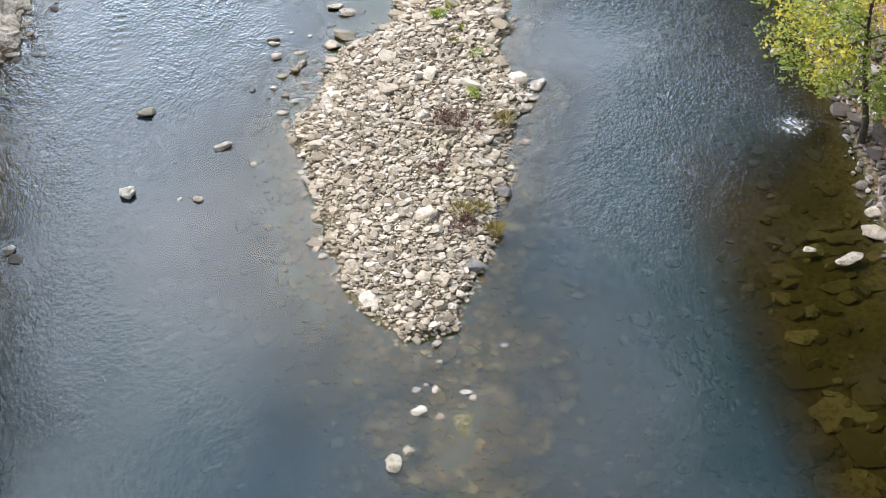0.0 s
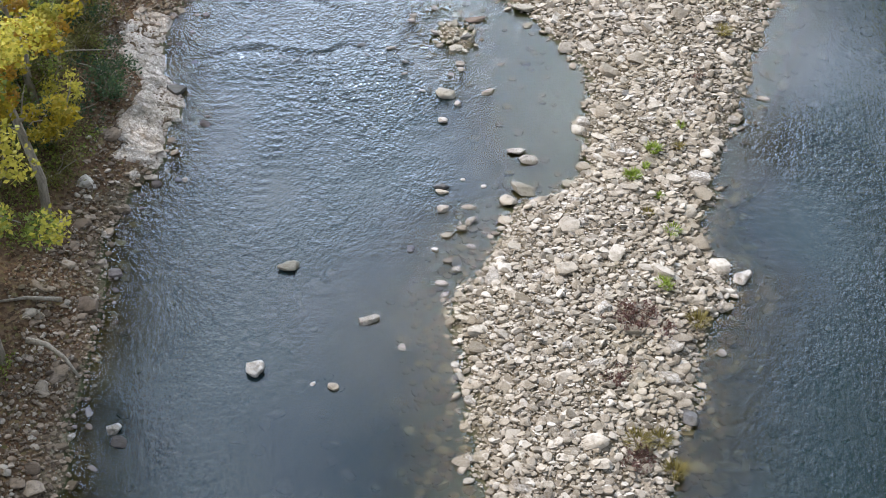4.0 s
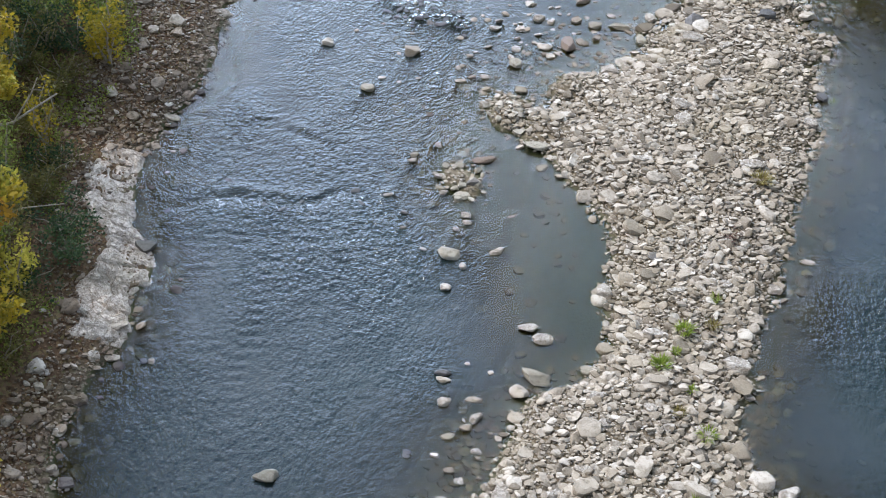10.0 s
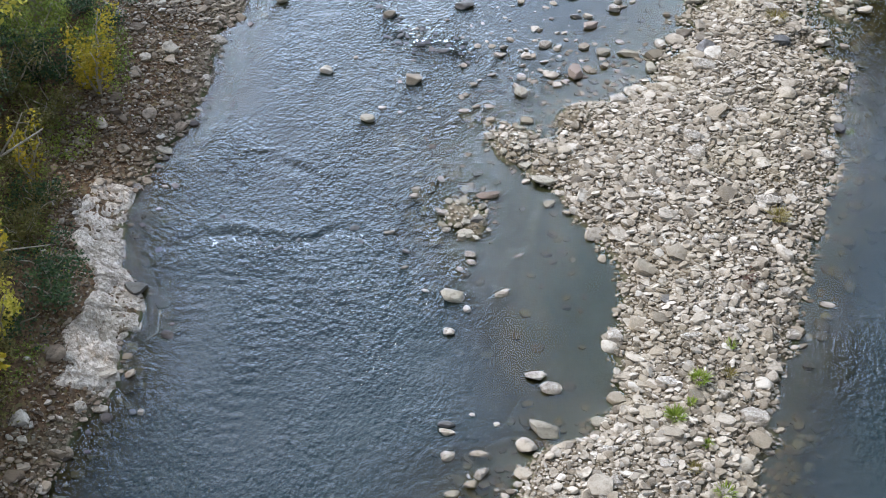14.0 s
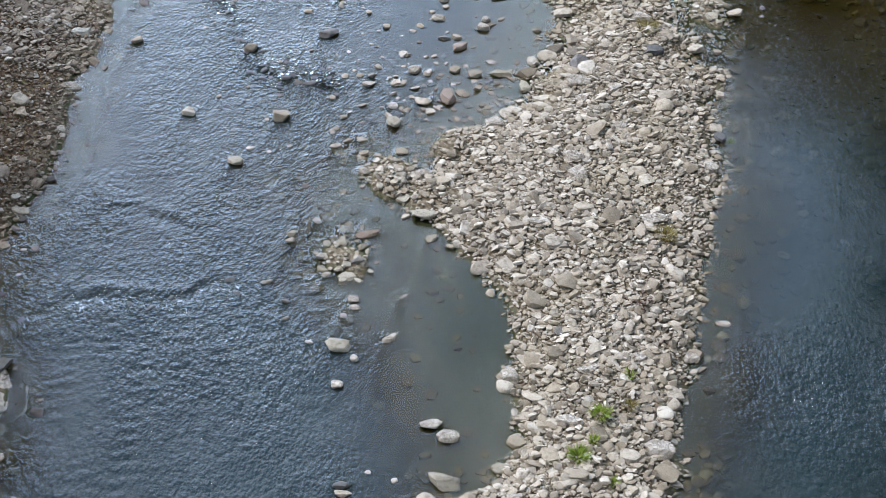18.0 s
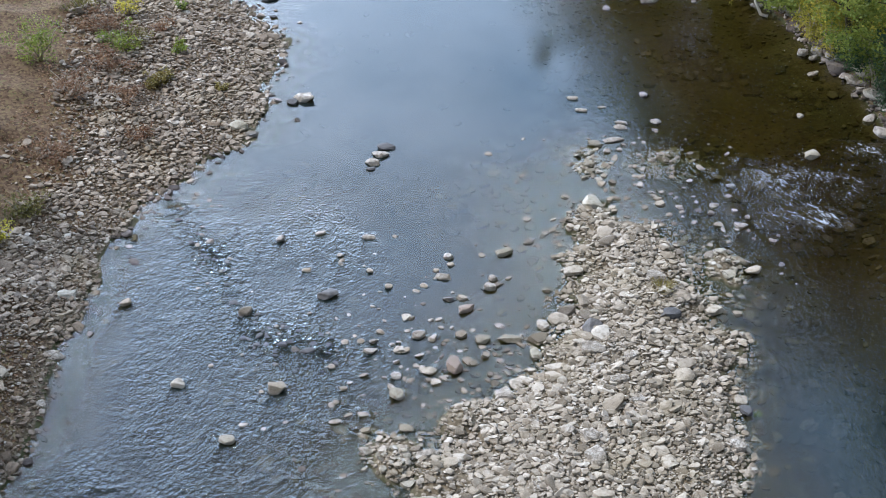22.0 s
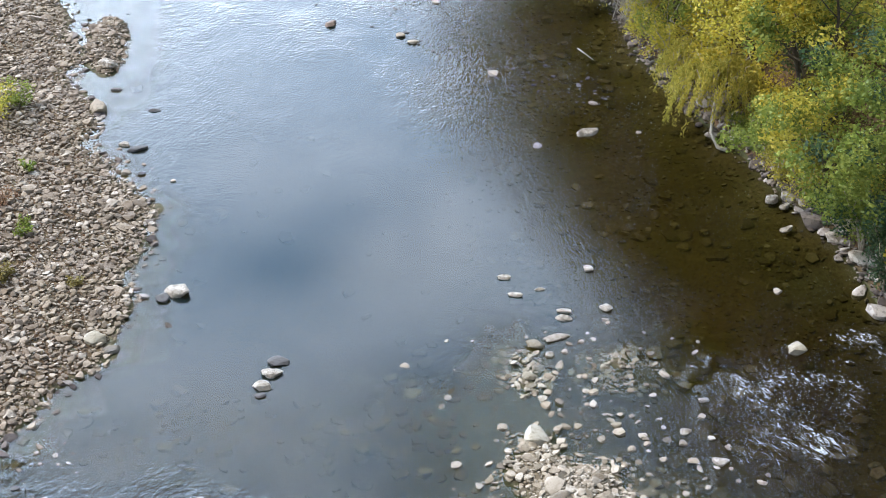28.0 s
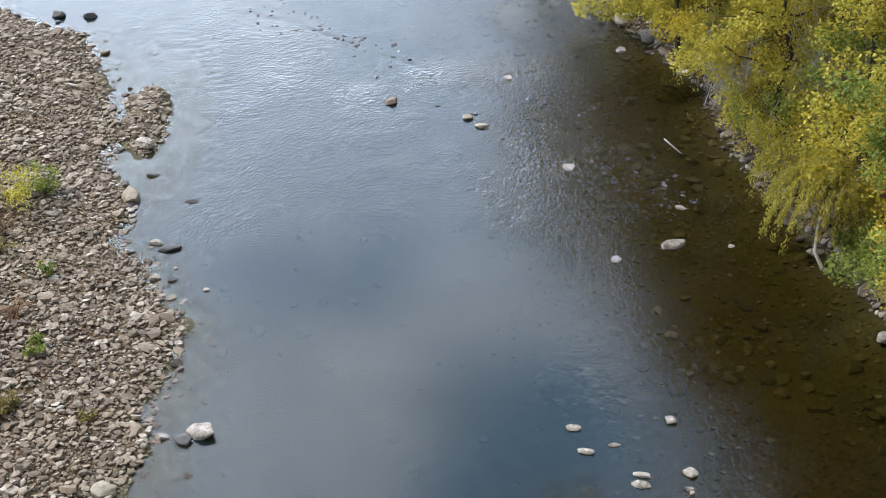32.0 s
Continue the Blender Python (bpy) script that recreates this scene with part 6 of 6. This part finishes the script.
def bed_stones():
    rng = np.random.default_rng(65)

    def chance(x, y):
        h = height(x, y)
        patch = np.clip(value_noise(x * 0.5 + 20, y * 0.4) * 1.7 - 0.35, 0.12, 1) + 0.6 * np.clip(1 + bar_in(x, y) / 1.6, 0, 1)
        return 0.8 * np.minimum(patch, 1) * (h < -0.06) * np.where(y > 55, np.where(x < 8, 0.15, 0.45), 1.0)

    x, y = scatter(-7, 18, 15, 84, 0.36, chance, rng)
    half = rng.uniform(0.08, 0.24, len(x))
    h = height(x, y)
    half = np.minimum(half, np.maximum(-h * 1.5, 0.06))
    z = np.minimum(h + half * 0.25, -0.03 - half * 0.45)
    tx, ty = scatter(-2, 8, 13.5, 33, 0.17, lambda x, y: np.clip(1.25 * np.maximum(np.clip(1 + bar_in(x, y) / 1.8, 0, 1), 1.5 * np.exp(-(((x - 3.2 - 0.12 * (y - 18)) / 1.9) ** 2 + ((y - 18.2) / 4.6) ** 2))) * (0.4 + 0.9 * value_noise(x * 1.3, y * 1.3 + 50)), 0, 0.95) * (height(x, y) < -0.03), rng)
    th = rng.uniform(0.045, 0.15, len(tx))
    tz = np.minimum(height(tx, ty) + th * 0.3, -0.02 - th * 0.35)
    x, y, z, half = np.concatenate([x, tx]), np.concatenate([y, ty]), np.concatenate([z, tz]), np.concatenate([half, th])
    gx, gy = scatter(6, 18, 44, 84, 0.2, lambda x, y: 0.7 * np.clip((x - 7.5) / 3, 0, 1) * (height(x, y) < -0.05) * np.clip(value_noise(x * 0.7, y * 0.6 + 40) * 1.8 - 0.3, 0.1, 1), rng)
    gh = rng.uniform(0.03, 0.09, len(gx))
    gz = np.minimum(height(gx, gy) + gh * 0.2, -0.02 - gh * 0.4)
    x, y, z, half = np.concatenate([x, gx]), np.concatenate([y, gy]), np.concatenate([z, gz]), np.concatenate([half, gh])
    ob = new("riverbed_stones", heap("riverbed_stones", 1, x, y, z, half, BED_ISLAND, rng, 0.15, smooth=True))
    tagged(ob, "olive-brown algae-covered stones on the river bed", "stones", kind="stuff")


bed_stones()


def slabs():
    """Flat sunken slabs below the right bank, and the pale rock shelf of the left bank."""
    rng = np.random.default_rng(66)
    sets = stone_meshes(3, STONE_BED)
    for x, y, w, d in [(10.9, 18.9, 1.1, 0.75), (10.35, 18.1, 0.8, 0.7), (11.3, 17.8, 1.2, 1.0), (10.4, 17.1, 1.1, 0.95), (11.6, 16.8, 1.2, 1.0), (9.8, 16.1, 0.9, 0.9), (10.8, 15.9, 1.3, 1.0), (12.2, 18.2, 1.1, 0.9), (12.5, 17.1, 1.0, 0.9), (11.9, 15.7, 1.1, 0.9), (10.0, 15.1, 1.2, 0.8), (11.2, 20.0, 0.7, 0.5), (11.47, 22.1, 0.8, 0.4), (12.1, 22.5, 0.6, 0.45), (12.9, 22.1, 0.9, 0.45), (13.0, 23.3, 0.9, 0.5), (12.0, 24.1, 0.7, 0.45), (13.2, 22.8, 0.9, 0.4), (12.6, 23.0, 0.7, 0.45), (12.5, 21.3, 0.8, 0.4), (13.4, 21.2, 0.9, 0.5)]:
        h = float(height(np.array([x]), np.array([y]))[0])
        ob = new("sunken_slab", sets[int(rng.integers(0, 20))])
        ob.location, ob.scale, ob.rotation_euler = (x, y, min(h + 0.04, -0.1)), (w * 0.56, d * 0.54, 0.06), (rng.normal(0, 0.03), rng.normal(0, 0.03), rng.uniform(-0.35, 0.35))
        tagged(ob, "large flat olive-brown slab sunken in clear shallow water", "rock slab", "sunken slabs")


def rock_shelf():
    def top(u, y):
        x = np.interp(y, LEFT_Y, LEFT_X) - u
        block = np.floor((value_noise(x * 1.6, y * 1.3) + 0.25 * value_noise(x * 5.0 + 9, y * 4.4)) * 5) / 5
        crack = np.clip(1 - np.abs(value_noise(x * 2.6 + 3, y * 2.2) - 0.5) * 9, 0, 1) + np.clip(1 - np.abs(value_noise(x * 5.2 + 33, y * 4.7) - 0.5) * 7, 0, 1) * 0.6
        lump = block * 0.16 + value_noise(x * 9 + 3, y * 8) * 0.03 + value_noise(x * 21 + 30, y * 19) * 0.025 - crack * 0.07
        wide = 0.95 + 0.55 * value_noise(y * 0.9, y * 0 + 3.3) - 0.35 * np.exp(-(((y - 36.9) / 0.7) ** 2))
        rim = np.minimum(np.minimum((u + 0.12) / 0.2, (wide - u) / 0.25), np.minimum((y - 33.2) / 0.3, (40.2 - y) / 0.3))
        rim = rim - 0.5 * np.clip(value_noise(x * 2.3 + 70, y * 1.9) - 0.72, 0, 1) * 6
        return np.maximum(height(x, y), -0.06) - 0.10 + (0.09 + 0.85 * lump) * np.clip(rim, 0, 1)

    ob = grid_sheet("rock_shelf", np.arange(-0.3, 1.8, 0.04), np.arange(33.0, 40.4, 0.04), top, STONE_SHELF, lambda x, y: {})
    co = np.empty(len(ob.data.vertices) * 3)
    ob.data.vertices.foreach_get("co", co)
    co = co.reshape(-1, 3)
    co[:, 0] = np.interp(co[:, 1], LEFT_Y, LEFT_X) - co[:, 0]
    ob.data.vertices.foreach_set("co", co.ravel())
    ob.data.polygons.foreach_set("use_smooth", np.zeros(len(ob.data.polygons), dtype=bool))
    ob.data.flip_normals()
    tagged(ob, "crusty whitish limestone shelf along the water's edge", "rock shelf", kind="structure")


rock_shelf()


slabs()
